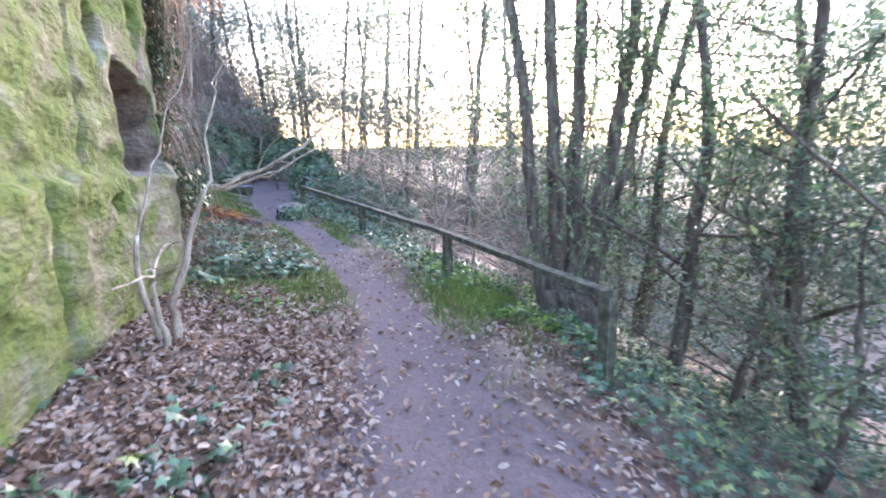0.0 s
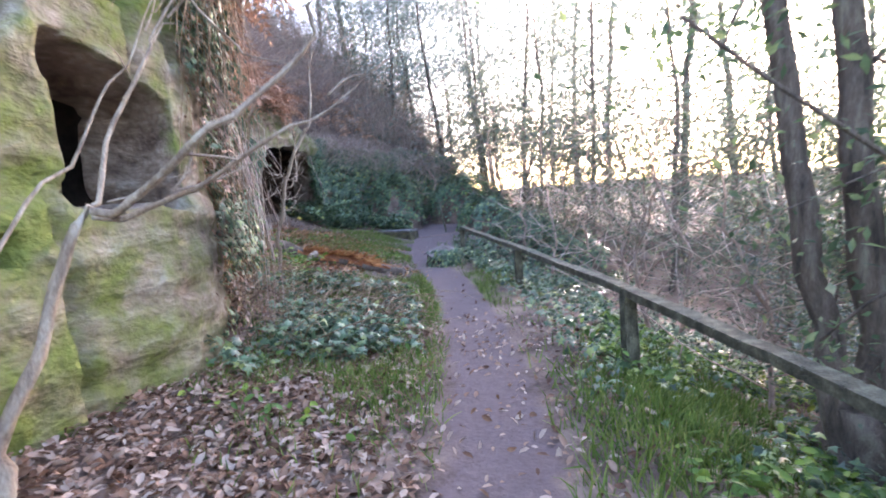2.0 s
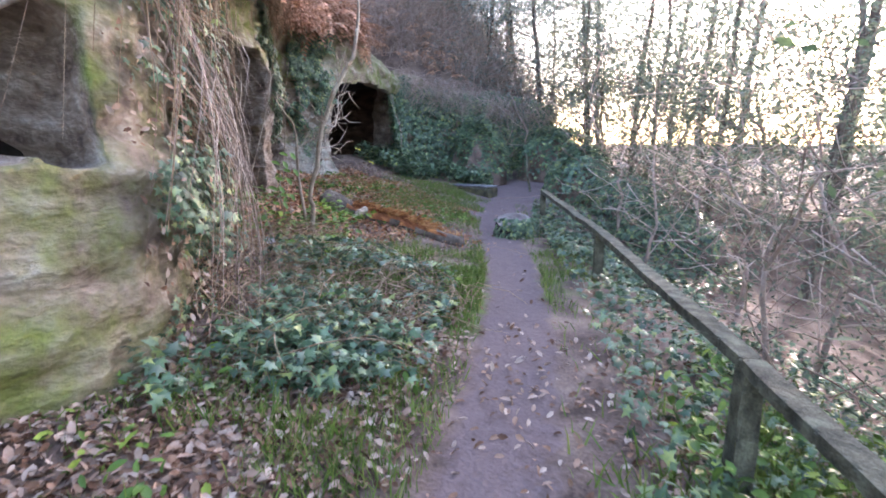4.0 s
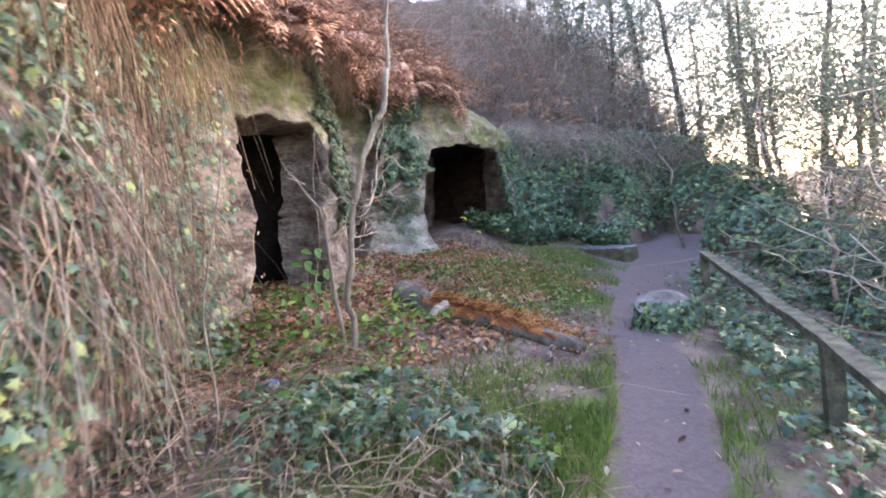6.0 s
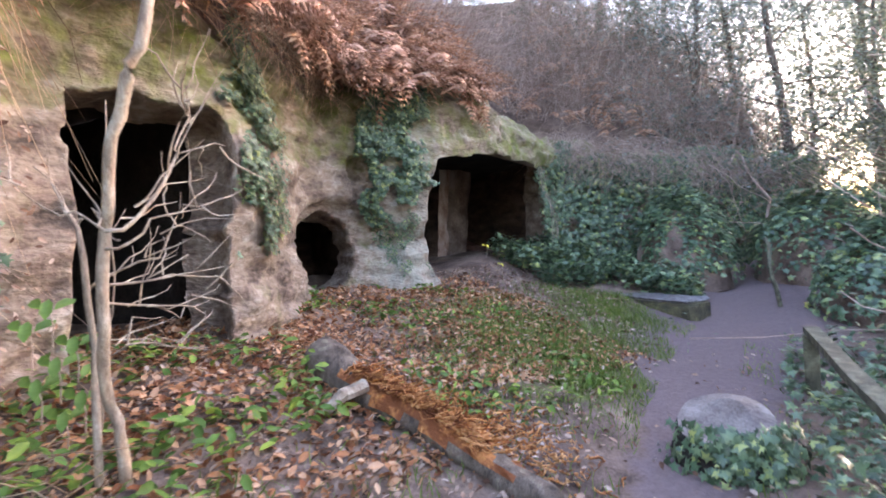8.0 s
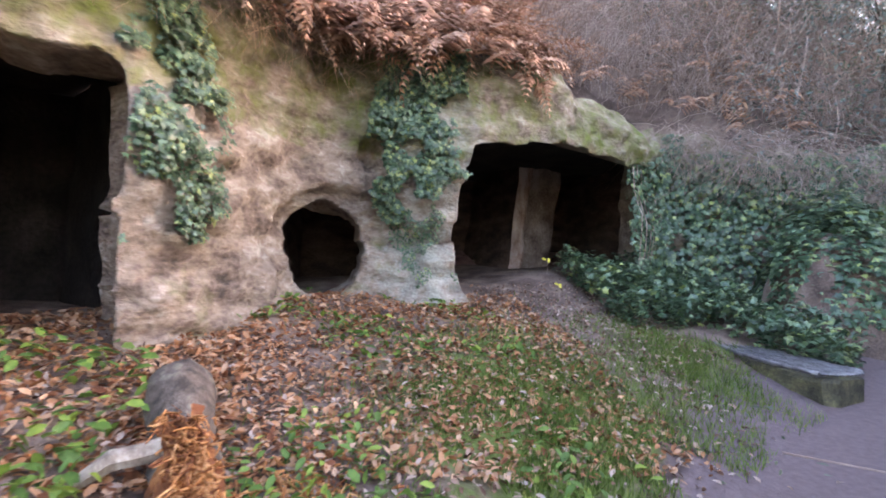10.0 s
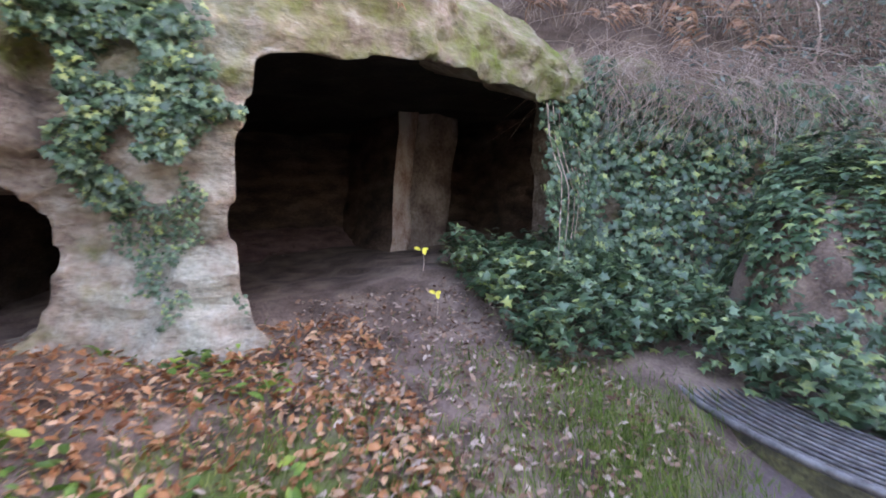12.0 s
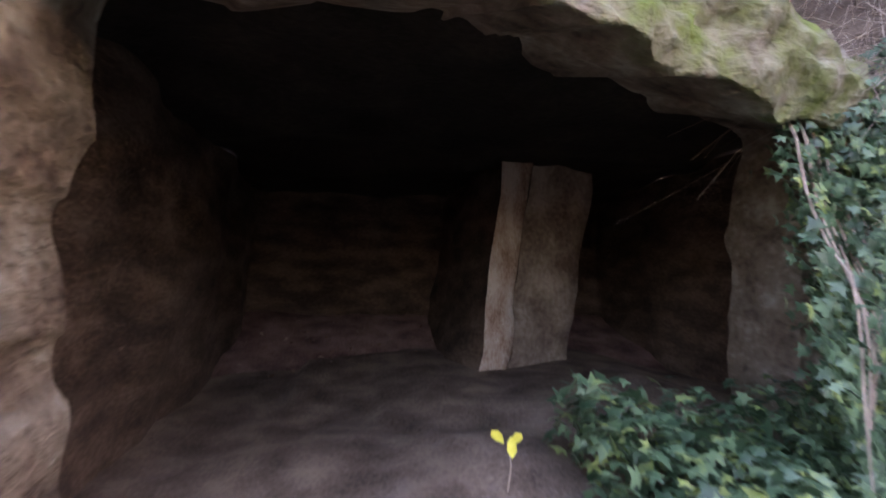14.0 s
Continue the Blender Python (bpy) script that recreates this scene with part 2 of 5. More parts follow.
def frond_shape(pairs=11):
    """A drooping fern frond with its leaflets, one unit long."""
    v, f = [], []
    for i in range(pairs):
        u = i / (pairs - 1)
        y, z = 0.12 + 0.86 * u, 0.25 * math.sin(2.4 * u) - 0.22 * u * u
        w = 0.26 * (1 - u) ** 0.8 + 0.02
        for s in (-1, 1):
            b = len(v)
            v += [(0, y - 0.03, z), (s * w, y + 0.07, z - 0.35 * w), (0, y + 0.03, z), (s * w * 0.5, y - 0.005, z + 0.015)]
            f += [(b, b + 3, b + 1), (b + 3, b + 2, b + 1)] if s > 0 else [(b, b + 1, b + 3), (b + 3, b + 1, b + 2)]
    return np.array(v, float), np.array(f)


FROND = frond_shape()


def tube(points, radii, sides=7, wobble=0.0):
    """Vertices and faces of a tapered limb along points."""
    pts = [Vector(p) for p in points]
    v, f = [], []
    up = Vector((0.31, 0.17, 0.93))
    for i, (p, r) in enumerate(zip(pts, radii)):
        d = (pts[min(i + 1, len(pts) - 1)] - pts[max(i - 1, 0)]).normalized()
        a = d.cross(up if abs(d.dot(up)) < 0.95 else Vector((1, 0, 0))).normalized()
        b = d.cross(a)
        for k in range(sides):
            t = 6.28318 * k / sides
            q = r * (1 + wobble * noise.noise(Vector((k * 1.7, i * 0.9, r * 31 + p.x))))
            v.append(p + a * (q * math.cos(t)) + b * (q * math.sin(t)))
    for i in range(len(pts) - 1):
        for k in range(sides):
            k2 = (k + 1) % sides
            f.append((i * sides + k, i * sides + k2, (i + 1) * sides + k2, (i + 1) * sides + k))
    f.append(tuple(range(sides))[::-1])
    f.append(tuple(range((len(pts) - 1) * sides, len(pts) * sides)))
    return v, f


def limb(points, radii, steps=5, sides=7, bend=0.05, wobble=0.15):
    """A tube through a few points, bent unevenly on the way."""
    out, rr = [], []
    pts = [Vector(p) for p in points]
    for i in range(len(pts) - 1):
        for s in range(steps):
            u = s / steps
            q = pts[i].lerp(pts[i + 1], u)
            n = noise.noise_vector(q * 1.9 + Vector((i, 3.1, 7.7))) * bend
            out.append(q + n * (0 if i == 0 and s == 0 else 1))
            rr.append(radii[i] + (radii[i + 1] - radii[i]) * u)
    out.append(pts[-1])
    rr.append(radii[-1])
    return tube(out, rr, sides, wobble)


def joined(pieces):
    v, f = [], []
    for pv, pf in pieces:
        b = len(v)
        v += list(pv)
        f += [tuple(i + b for i in q) for q in pf]
    return v, f


def strands(starts, ends, sag, radius, segs=5):
    """Many thin bent stems, three-sided, as one set of triangles. starts, ends: k x 3."""
    k = len(starts)
    u = np.linspace(0, 1, segs + 1)
    p = starts[:, None] * (1 - u)[None, :, None] + ends[:, None] * u[None, :, None]
    p = p + (4 * u * (1 - u))[None, :, None] * sag[:, None]
    p[:, 1:-1] += RNG.normal(0, 0.02, (k, segs - 1, 3))
    d = ends - starts
    d /= np.linalg.norm(d, axis=1, keepdims=True) + 1e-9
    R = rotations(d, RNG.uniform(0, 6, k))
    ring = np.array([(math.cos(a), math.sin(a), 0) for a in (0, 2.094, 4.189)])
    off = np.einsum("kij,rj->kri", R, ring)
    rad = (radius[:, None] * (1 - 0.6 * u)[None])
    v = p[:, :, None] + off[:, None] * rad[:, :, None, None]
    f = []
    for s in range(segs):
        for r in range(3):
            a, b = s * 3 + r, s * 3 + (r + 1) % 3
            f += [(a, b, b + 3), (a, b + 3, a + 3)]
    f = np.array(f)[None] + (np.arange(k) * 3 * (segs + 1))[:, None, None]
    return v.reshape(-1, 3), f.reshape(-1, 3)


def fbm(x, y, z, scale, octaves=3):
    """Smooth noise for one place."""
    q, a, s = Vector((x, y, z)) * scale, 1.0, 0.0
    for _ in range(octaves):
        s += a * noise.noise(q)
        q, a = q * 2.1, a * 0.5
    return s


# ---- plan ----
PATH_LINE = np.array([(0.1, -6.0, 0.05), (0.05, 0.5, 0.0), (-0.1, 2.6, -0.14), (-0.65, 4.6, -0.1), (-1.5, 6.6, -0.05), (-2.7, 8.8, -0.02), (-4.1, 10.9, 0.06), (-5.0, 12.6, 0.2), (-5.5, 14.0, 0.3), (-6.1, 15.2, 0.4), (-6.0, 18.0, 0.8), (-3.0, 26.0, 1.0)])
BRANCH = np.array([(-4.6, 11.4), (-6.2, 11.9), (-7.6, 12.3), (-9.5, 12.6)])


def along(line, x, y):
    """Nearest distance to a polyline, side (left positive) and the height there."""
    best = None
    for (ax, ay, *az), (bx, by, *bz) in zip(line[:-1], line[1:]):
        dx, dy = bx - ax, by - ay
        L2 = dx * dx + dy * dy
        u = ((x - ax) * dx + (y - ay) * dy) / L2
        uu = np.clip(u, 0, 1)
        px, py = ax + dx * uu, ay + dy * uu
        d = np.hypot(x - px, y - py)
        side = dx * (y - ay) - dy * (x - ax)
        z = az[0] + (bz[0] - az[0]) * uu if az else 0 * d
        if best is None:
            best = [d, np.sign(side), z]
        else:
            near = d < best[0]
            best = [np.where(near, d, best[0]), np.where(near, np.sign(side), best[1]), np.where(near, z, best[2])]
    return best


def ground_height(x, y):
    x, y = np.asarray(x, float), np.asarray(y, float)
    d, side, z = along(PATH_LINE, x, y)
    left = np.clip(d - 0.35, 0, 3.7) * 0.215
    beyond = np.clip((y - 14.0) / 4, 0, 1)
    left = left * (1 - 0.4 * beyond)
    e = np.clip(d - 0.75, 0, None)
    right = -np.clip(e * 0.42, 0, 7.0) * (1 - 0.55 * np.clip((y - 9) / 6, 0, 1))
    b = 0.05 * np.sin(1.7 * x + 0.6 * y) * np.sin(1.3 * y - 0.8 * x) + 0.025 * np.sin(4.1 * x + 1.0) * np.sin(3.7 * y)
    rough = np.clip(d - 0.3, 0, 1)
    return z + np.where(side > 0, left, right) + b * (0.25 + 0.75 * rough)


# the cliff's foot line in plan, and the height of its brow along it
CLIFF = np.array([(-1.1, -6.0), (-1.35, -2.0), (-1.7, 0.8), (-2.25, 2.6), (-2.62, 3.9), (-2.8, 4.85), (-3.4, 5.5), (-4.85, 5.9), (-5.75, 7.0), (-6.35, 8.3), (-8.15, 9.4), (-8.2, 11.05), (-9.1, 13.0), (-9.6, 14.4), (-8.4, 16.2), (-6.6, 18.2), (-5.6, 22.0), (-5.0, 28.0)])
SEG = np.hypot(*np.diff(CLIFF, axis=0).T)
ARC = np.r_[0, np.cumsum(SEG)]
BROW = [(0, 5.2), (ARC[5], 4.3), (ARC[6], 3.7), (ARC[7], 3.7), (ARC[9], 3.75), (ARC[11], 3.9), (ARC[12], 3.75), (ARC[13], 3.5), (ARC[14], 3.1), (ARC[15], 2.5), (ARC[16], 0.5), (ARC[17], 0.2)]


def arc_of(x, y):
    """Distance along the cliff's line nearest to a place."""
    best = (1e9, 0)
    for i in range(len(CLIFF) - 1):
        a, b = CLIFF[i], CLIFF[i + 1]
        u = min(1, max(0, np.dot((x, y) - a, b - a) / SEG[i] ** 2))
        d = np.hypot(*(a + u * (b - a) - (x, y)))
        if d < best[0]:
            best = (d, ARC[i] + u * SEG[i])
    return best[1]


def brow(s):
    return np.interp(s, [b[0] for b in BROW], [b[1] for b in BROW])


def rise(s, b):
    """How far the bank climbs at b metres behind the brow."""
    b = np.clip(b, 0, 9)
    return (1.2 * np.minimum(b, 4.0) + 0.5 * np.clip(b - 4.0, 0, 9)) * np.clip((32.0 - s) / 7, 0.45, 1)


def plan(s):
    """Place on the cliff's line, rounded at the corners, and the way out of the rock."""
    xs = sum(np.interp(s + o, ARC, CLIFF[:, 0]) for o in (-0.25, 0, 0.25)) / 3
    ys = sum(np.interp(s + o, ARC, CLIFF[:, 1]) for o in (-0.25, 0, 0.25)) / 3
    dx = np.interp(s + 0.45, ARC, CLIFF[:, 0]) - np.interp(s - 0.45, ARC, CLIFF[:, 0])
    dy = np.interp(s + 0.45, ARC, CLIFF[:, 1]) - np.interp(s - 0.45, ARC, CLIFF[:, 1])
    L = np.hypot(dx, dy)
    return xs, ys, dy / L, -dx / L


S_WIN = (arc_of(-2.63, 4.02), arc_of(-2.78, 4.8))
S_DOOR = (arc_of(-5.84, 7.18), arc_of(-6.27, 8.13))
S_HOLE = arc_of(-8.15, 9.5)
S_CAVE = (arc_of(-8.2, 11.06), arc_of(-9.6, 14.3))


def is_open(s, z):
    """Where the rock face is cut through."""
    x, y, _, _ = plan(s)
    w = 0.05 * fbm(x, y, z, 3.0, 2)
    if S_WIN[0] + w < s < S_WIN[1] + w and 1.33 + w < z < 2.22 - 0.28 * (s - S_WIN[0]) / 0.8 + w:
        return True
    if S_DOOR[0] + w - 0.05 * (z < 1.6) < s < S_DOOR[1] + w and 0.5 < z < 2.66 + w:
        return True
    if ((s - S_HOLE) / 0.39) ** 2 + ((z - 1.45) / 0.51) ** 2 < 1 + 2.0 * w:
        return True
    u = (s - S_CAVE[0]) / (S_CAVE[1] - S_CAVE[0])
    bulge = 0.16 * max(0.0, 1 - abs(z - 1.7) / 0.9) - 0.25 * max(0.0, 1.1 - z)
    return 0.0 < s - S_CAVE[0] - bulge * -1 + w and u < 1 and 0.3 < z < 2.68 + 0.14 * math.sin(min(1.0, max(0.0, u) * 1.3) * 2.6) + 0.9 * w


DENTS = [(arc_of(-2.5, 3.6), 1.13, 0.07, 0.075, 0.35), (arc_of(-2.58, 3.78), 2.35, 0.12, 0.2, 0.4), (arc_of(-2.75, 4.5), 2.62, 0.14, 0.1, 0.3), (arc_of(-2.85, 4.95), 2.5, 0.1, 0.25, 0.4),
         (arc_of(-1.9, 1.6), 2.3, 0.25, 0.35, 0.35), (S_HOLE + 0.45, 2.55, 0.15, 0.16, 0.25), (S_HOLE + 0.5, 2.2, 0.14, 0.3, 0.1), (S_HOLE + 0.1, 1.35, 0.95, 0.78, 0.13), (S_HOLE + 0.75, 1.7, 0.5, 0.3, 0.1)]


def face_offset(s, z, x, y):
    """How far the face stands out at a place: bulges, beds, cracks, niches and ledges."""
    calm = min(1.0, max(0.0, (s - S_WIN[1] - 0.5) / 0.8))
    d = 0.17 * fbm(x, y, z, 0.8, 2) * (0.3 + 0.7 * calm) + 0.075 * fbm(x, y, z * 1.6, 3.0, 4) * (0.55 + 0.45 * calm)
    bed = z * 2.6 + 0.5 * fbm(x, y, z, 0.5, 1)
    k = bed - math.floor(bed)
    d -= 0.10 * max(0.0, 1 - k / 0.12) * (0.4 + 0.6 * noise.noise(Vector((x, y, math.floor(bed)))))
    if s < S_WIN[1] + 0.6:
        d += 0.05 if z < 1.36 else -0.03
        d -= 0.16 * max(0, z - 2.2) * (s > S_WIN[0] - 0.6) * 0.3
        joint = (s + (0.0 if z < 1.36 else 0.55)) % 1.25
        d -= 0.11 * max(0.0, 1 - joint / 0.09)
    if s > S_CAVE[0] - 1.2 and s < S_CAVE[0] + 0.2:
        d += 0.28 * max(0.0, 1.25 - z) ** 1.3
    if S_CAVE[0] - 0.1 < s < S_CAVE[1] + 0.2 and z > 2.35:
        d += 0.38 * min(1, (z - 2.35) / 0.25) * min(1, (s - S_CAVE[0] + 0.1) / 0.8)
    d += 0.22 * max(0.0, 1 - abs(s - S_CAVE[0]) / 1.0)
    for cs, cz, ra, rz, deep in DENTS:
        q = ((s - cs) / ra) ** 2 + ((z - cz) / rz) ** 2
        if q < 1:
            d -= deep * min(1.0, (1 - q) * (12 if ra > 0.9 else 3))
    return d


# ---- structure: the rock face ----
def build_cliff():
    ds, dz = 0.055, 0.055
    ss = np.arange(ARC[1] - 2.0, ARC[16], ds)
    nz = 82
    grid = {}
    bm = bmesh.new()
    moss, lichen = [], []
    for i, s in enumerate(ss):
        x, y, nx, ny = plan(s)
        g = float(ground_height(x, y)) - 0.45
        top = brow(s) + 0.25 * fbm(x, y, 0, 0.9, 2)
        for j in range(nz + 1):
            z = g + (top - g) * j / nz
            o = face_offset(s, z, x, y) - max(0.0, z - top + 0.35) * 0.7
            grid[i, j] = bm.verts.new((x + nx * o, y + ny * o, z))
            lichen.append(0.5 * max(0.0, 1 - abs(s - S_CAVE[0] + 0.45) / 1.0) + 0.1 * (y > 8) + 0.08 * (z < 1.5) * (y > 8) + 0.1 * fbm(x, y, z, 0.9, 2))
            moss.append(0.46 * np.clip((6.4 - y) / 3, 0, 1) + 0.27 + 0.26 * (z > 2.5) + 0.12 * fbm(x, y, z, 1.1, 2))
    for i in range(len(ss) - 1):
        for j in range(nz):
            a, c = grid[i, j], grid[i + 1, j + 1]
            x, y, nx, ny = plan(ss[i] + ds / 2)
            if not is_open(ss[i] + ds / 2, (a.co.z + c.co.z) / 2):
                bm.faces.new((a, grid[i + 1, j], c, grid[i, j + 1]))
    # jambs: the rims of the openings are carried back into the rock
    rim = [e for e in bm.edges if len(e.link_faces) == 1 and all(0.35 < v.co.z < 3.3 for v in e.verts)]
    outer = set()
    for i in range(len(ss)):
        outer.add(grid[i, 0]), outer.add(grid[i, nz])
    for j in range(nz + 1):
        outer.add(grid[0, j]), outer.add(grid[len(ss) - 1, j])
    rim = [e for e in rim if not (e.verts[0] in outer and e.verts[1] in outer)]
    for _ in range(5):
        bmesh.ops.smooth_vert(bm, verts=list({v for e in rim for v in e.verts}), factor=0.5, use_axis_x=True, use_axis_y=True, use_axis_z=True)
    for step in range(4):
        ret = bmesh.ops.extrude_edge_only(bm, edges=rim)
        vs = [v for v in ret["geom"] if isinstance(v, bmesh.types.BMVert)]
        rim = [e for e in ret["geom"] if isinstance(e, bmesh.types.BMEdge)]
        for v in vs:
            s = arc_of(v.co.x, v.co.y)
            _, _, nx, ny = plan(s)
            for lo, hi in (S_WIN, S_DOOR):
                if lo - 0.3 < s < hi + 0.3 and abs(s - (lo + hi) / 2) > 0.3 * (hi - lo):
                    v.co += Vector((-ny, nx, 0)) * (0.09 if s > (lo + hi) / 2 else -0.09)
            v.co += Vector((-nx, -ny, 0.36 if v.co.z > 2.45 and s > S_CAVE[0] else 0.0)) * 0.17 + noise.noise_vector(v.co * 3) * 0.02
    lay = bm.verts.layers.float.new("moss")
    bm.verts.index_update()
    for v in bm.verts:
        v[lay] = moss[v.index] if v.index < len(moss) else 0.15
    lay = bm.verts.layers.float.new("lichen")
    for v in bm.verts:
        v[lay] = lichen[v.index] if v.index < len(lichen) else 0.0
    bmesh.ops.delete(bm, geom=[v for v in bm.verts if not v.link_faces], context="VERTS")
    bmesh.ops.recalc_face_normals(bm, faces=bm.faces)
    me = bpy.data.meshes.new("cliff")
    bm.to_mesh(me)
    bm.free()
    me.materials.append(M_ROCK)
    me.polygons.foreach_set("use_smooth", [True] * len(me.polygons))
    return tagged(new("wall_cliff", me), "weathered mossy sandstone cliff with hand-cut cave openings", "cliff", kind="structure")


cliff = build_cliff()


def build_hill():
    """The slope above the brow, going up and back."""
    ss = np.arange(ARC[1] - 2.0, ARC[16] + 0.5, 0.3)
    v, f = [], []
    n = 16
    for s in ss:
        x, y, nx, ny = plan(s)
        top = brow(s) + 0.25 * fbm(x, y, 0, 0.9, 2) - 0.12
        for j in range(n):
            r = -0.25 - j * 0.45
            z = top + rise(s, j * 0.45) + 0.2 * fbm(x + nx * r, y + ny * r, 0, 0.7, 2)
            v.append((x + nx * r, y + ny * r, z))
    for i in range(len(ss) - 1):
        for j in range(n - 1):
            f.append((i * n + j, (i + 1) * n + j, (i + 1) * n + j + 1, i * n + j + 1))
    ob = mesh_object("ground_hilltop", v, f, M_SOIL, smooth=True)
    return tagged(ob, "steep earth bank above the cliff under dead bracken", "bank", kind="structure")


build_hill()


# ---- structure: the ground ----
def build_ground():
    fine_x, fine_y = np.arange(-10.5, 3.6, 0.09), np.arange(-2.0, 19.0, 0.09)
    xs = np.r_[-300, -120, -60, -35, -24, -18, -14, -12, fine_x, np.arange(3.8, 14, 0.5), 18, 25, 40, 70, 130, 300]
    ys = np.r_[-120, -60, -30, -18, -12, np.arange(-9, -2.1, 0.5), fine_y, np.arange(19.3, 32, 0.6), 40, 55, 80, 130, 250, 600]
    X, Y = np.meshgrid(xs, ys, indexing="ij")
    Z = ground_height(X, Y)
    d, side, _ = along(PATH_LINE, X, Y)
    db, _, _ = along(BRANCH, X, Y)
    for i in range(len(xs)):
        for j in range(len(ys)):
            if -11 < xs[i] < 4 and -2 < ys[j] < 19:
                Z[i, j] += 0.035 * fbm(xs[i], ys[j], 0, 1.9, 3) * min(1, d[i, j])
    v = np.stack([X, Y, Z], 2).reshape(-1, 3)
    n = len(ys)
    i, j = np.meshgrid(np.arange(len(xs) - 1), np.arange(n - 1), indexing="ij")
    a = (i * n + j).ravel()
    f = np.stack([a, a + n, a + n + 1, a + 1], 1)
    ob = mesh_object("ground", v, f, M_SOIL, smooth=True)
    near = np.clip(1 - (Y - 1.5) / 3.0, 0, 1)
    half = 0.2 + 0.47 * near + 0.55 * np.clip((Y - 10.5) / 2, 0, 1)
    p = np.clip(1.25 - np.where(side < 0, d * (1 - 0.25 * near), d) / half * 0.6, 0, 1)
    p = np.maximum(p, np.clip(0.9 - db / 0.5 * 0.6, 0, 0.24))
    at = ob.data.attributes.new("path", "FLOAT", "POINT")
    at.data.foreach_set("value", p.ravel().astype(np.float32))
    g = np.exp(-(((X + 5.7) / 1.4) ** 2 + ((Y - 11.0) / 1.2) ** 2)) + np.exp(-(((X + 2.6) / 0.9) ** 2 + ((Y - 7.5) / 1.6) ** 2)) + 0.5 * np.exp(-(((X - 0.3) / 0.8) ** 2 + ((Y - 6.5) / 1.6) ** 2))
    at = ob.data.attributes.new("green", "FLOAT", "POINT")
    at.data.foreach_set("value", (np.clip(g, 0, 1) * (1 - p)).ravel().astype(np.float32))
    return tagged(ob, "woodland ground with a trodden mauve-brown earth path", "ground", kind="structure")


build_ground()


# ---- structure: the chambers behind the openings ----
def chamber(name, poly, z0, z1, label, material, step=0.22, rough=0.09):
    """Rough walls round a plan polygon, whose first edge stays open, and a ceiling of its own."""
    v, f = [], []
    pts = []
    for a, b in zip(poly[1:], poly[2:] + poly[:1]):
        n = max(2, int(math.dist(a, b) / step))
        pts += [(a[0] + (b[0] - a[0]) * k / n, a[1] + (b[1] - a[1]) * k / n) for k in range(n)]
    pts.append(poly[0])
    nz = int((z1 - z0) / step) + 1
    for x, y in pts:
        for j in range(nz + 1):
            z = z0 + (z1 - z0) * j / nz
            q = noise.noise_vector(Vector((x, y, z)) * 1.3) * rough + noise.noise_vector(Vector((x, y, z)) * 4) * rough * 0.4
            v.append((x + q.x, y + q.y, z + 0.3 * q.z))
    m = nz + 1
    for i in range(len(pts) - 1):
        for j in range(nz):
            f.append((i * m + j, i * m + j + 1, (i + 1) * m + j + 1, (i + 1) * m + j))
    tagged(mesh_object("wall_" + name, v, f, material, smooth=True), label, "cave wall", kind="structure")
    xs, ys = [p[0] for p in poly], [p[1] for p in poly]
    cx, cy = np.arange(min(xs) - 0.3, max(xs) + 0.3, 0.25), np.arange(min(ys) - 0.6, max(ys) + 0.6, 0.25)
    v = [(x, y, z1 - 0.05 + 0.1 * fbm(x, y, 1, 1.1, 3)) for x in cx for y in cy]
    n = len(cy)
    mx, my = sum(xs) / len(xs), sum(ys) / len(ys)

    def covered(x, y):
        x, y = mx + (x - mx) / 1.22, my + (y - my) / 1.22
        return len({(bx - ax) * (y - ay) - (by - ay) * (x - ax) > 0 for (ax, ay), (bx, by) in zip(poly, poly[1:] + poly[:1])}) == 1

    f = [(i * n + j, i * n + j + 1, (i + 1) * n + j + 1, (i + 1) * n + j) for i in range(len(cx) - 1) for j in range(n - 1) if covered(cx[i] + 0.125, cy[j] + 0.125)]
    # near-black colour stands in for the shade under the roof
    tagged(mesh_object("ceiling_" + name, v, f, M_DEEP_SHADE, smooth=True), "rough sandstone cave ceiling, its shade put into a near-black colour", "cave ceiling", kind="structure")


def behind(s, depth):
    x, y, nx, ny = plan(s)
    return (x - nx * depth, y - ny * depth)


# window and door chambers: shade of deep rooms painted as near-black walls
chamber("window_cave", [behind(S_WIN[1] + 0.35, 0.45), behind(S_WIN[0] - 0.5, 0.45), behind(S_WIN[0] - 0.5, 3.4), behind(S_WIN[1] + 0.35, 3.0)], 0.6, 2.75, "dark rough sandstone chamber behind the window hole", M_DEEP_SHADE)
_mx, _my, _nx, _ny = plan((S_DOOR[0] + S_DOOR[1]) / 2)
_c = [(_mx - _ny * w - _nx * d, _my + _nx * w - _ny * d) for w, d in ((0.85, 0.45), (-1.0, 0.45), (-1.6, 3.2), (0.3, 3.0))]
chamber("door_cave", _c, 0.3, 3.1, "dark rough sandstone chamber behind the doorway", M_DEEP_SHADE)
# round and large cave: walls in the sandstone with painted-in dimness
chamber("round_cave", [(-8.55, 10.25), (-8.55, 8.75), (-11.4, 9.1), (-11.4, 10.1)], 0.5, 2.45, "dark rough sandstone chamber behind the round hole", M_SHADED_CAVE)
chamber("large_cave", [(-9.95, 15.0), (-8.6, 10.65), (-13.4, 10.3), (-13.6, 14.95)], 0.5, 3.15, "dark sandstone walls of the large open cave", M_SHADED_CAVE, rough=0.12)


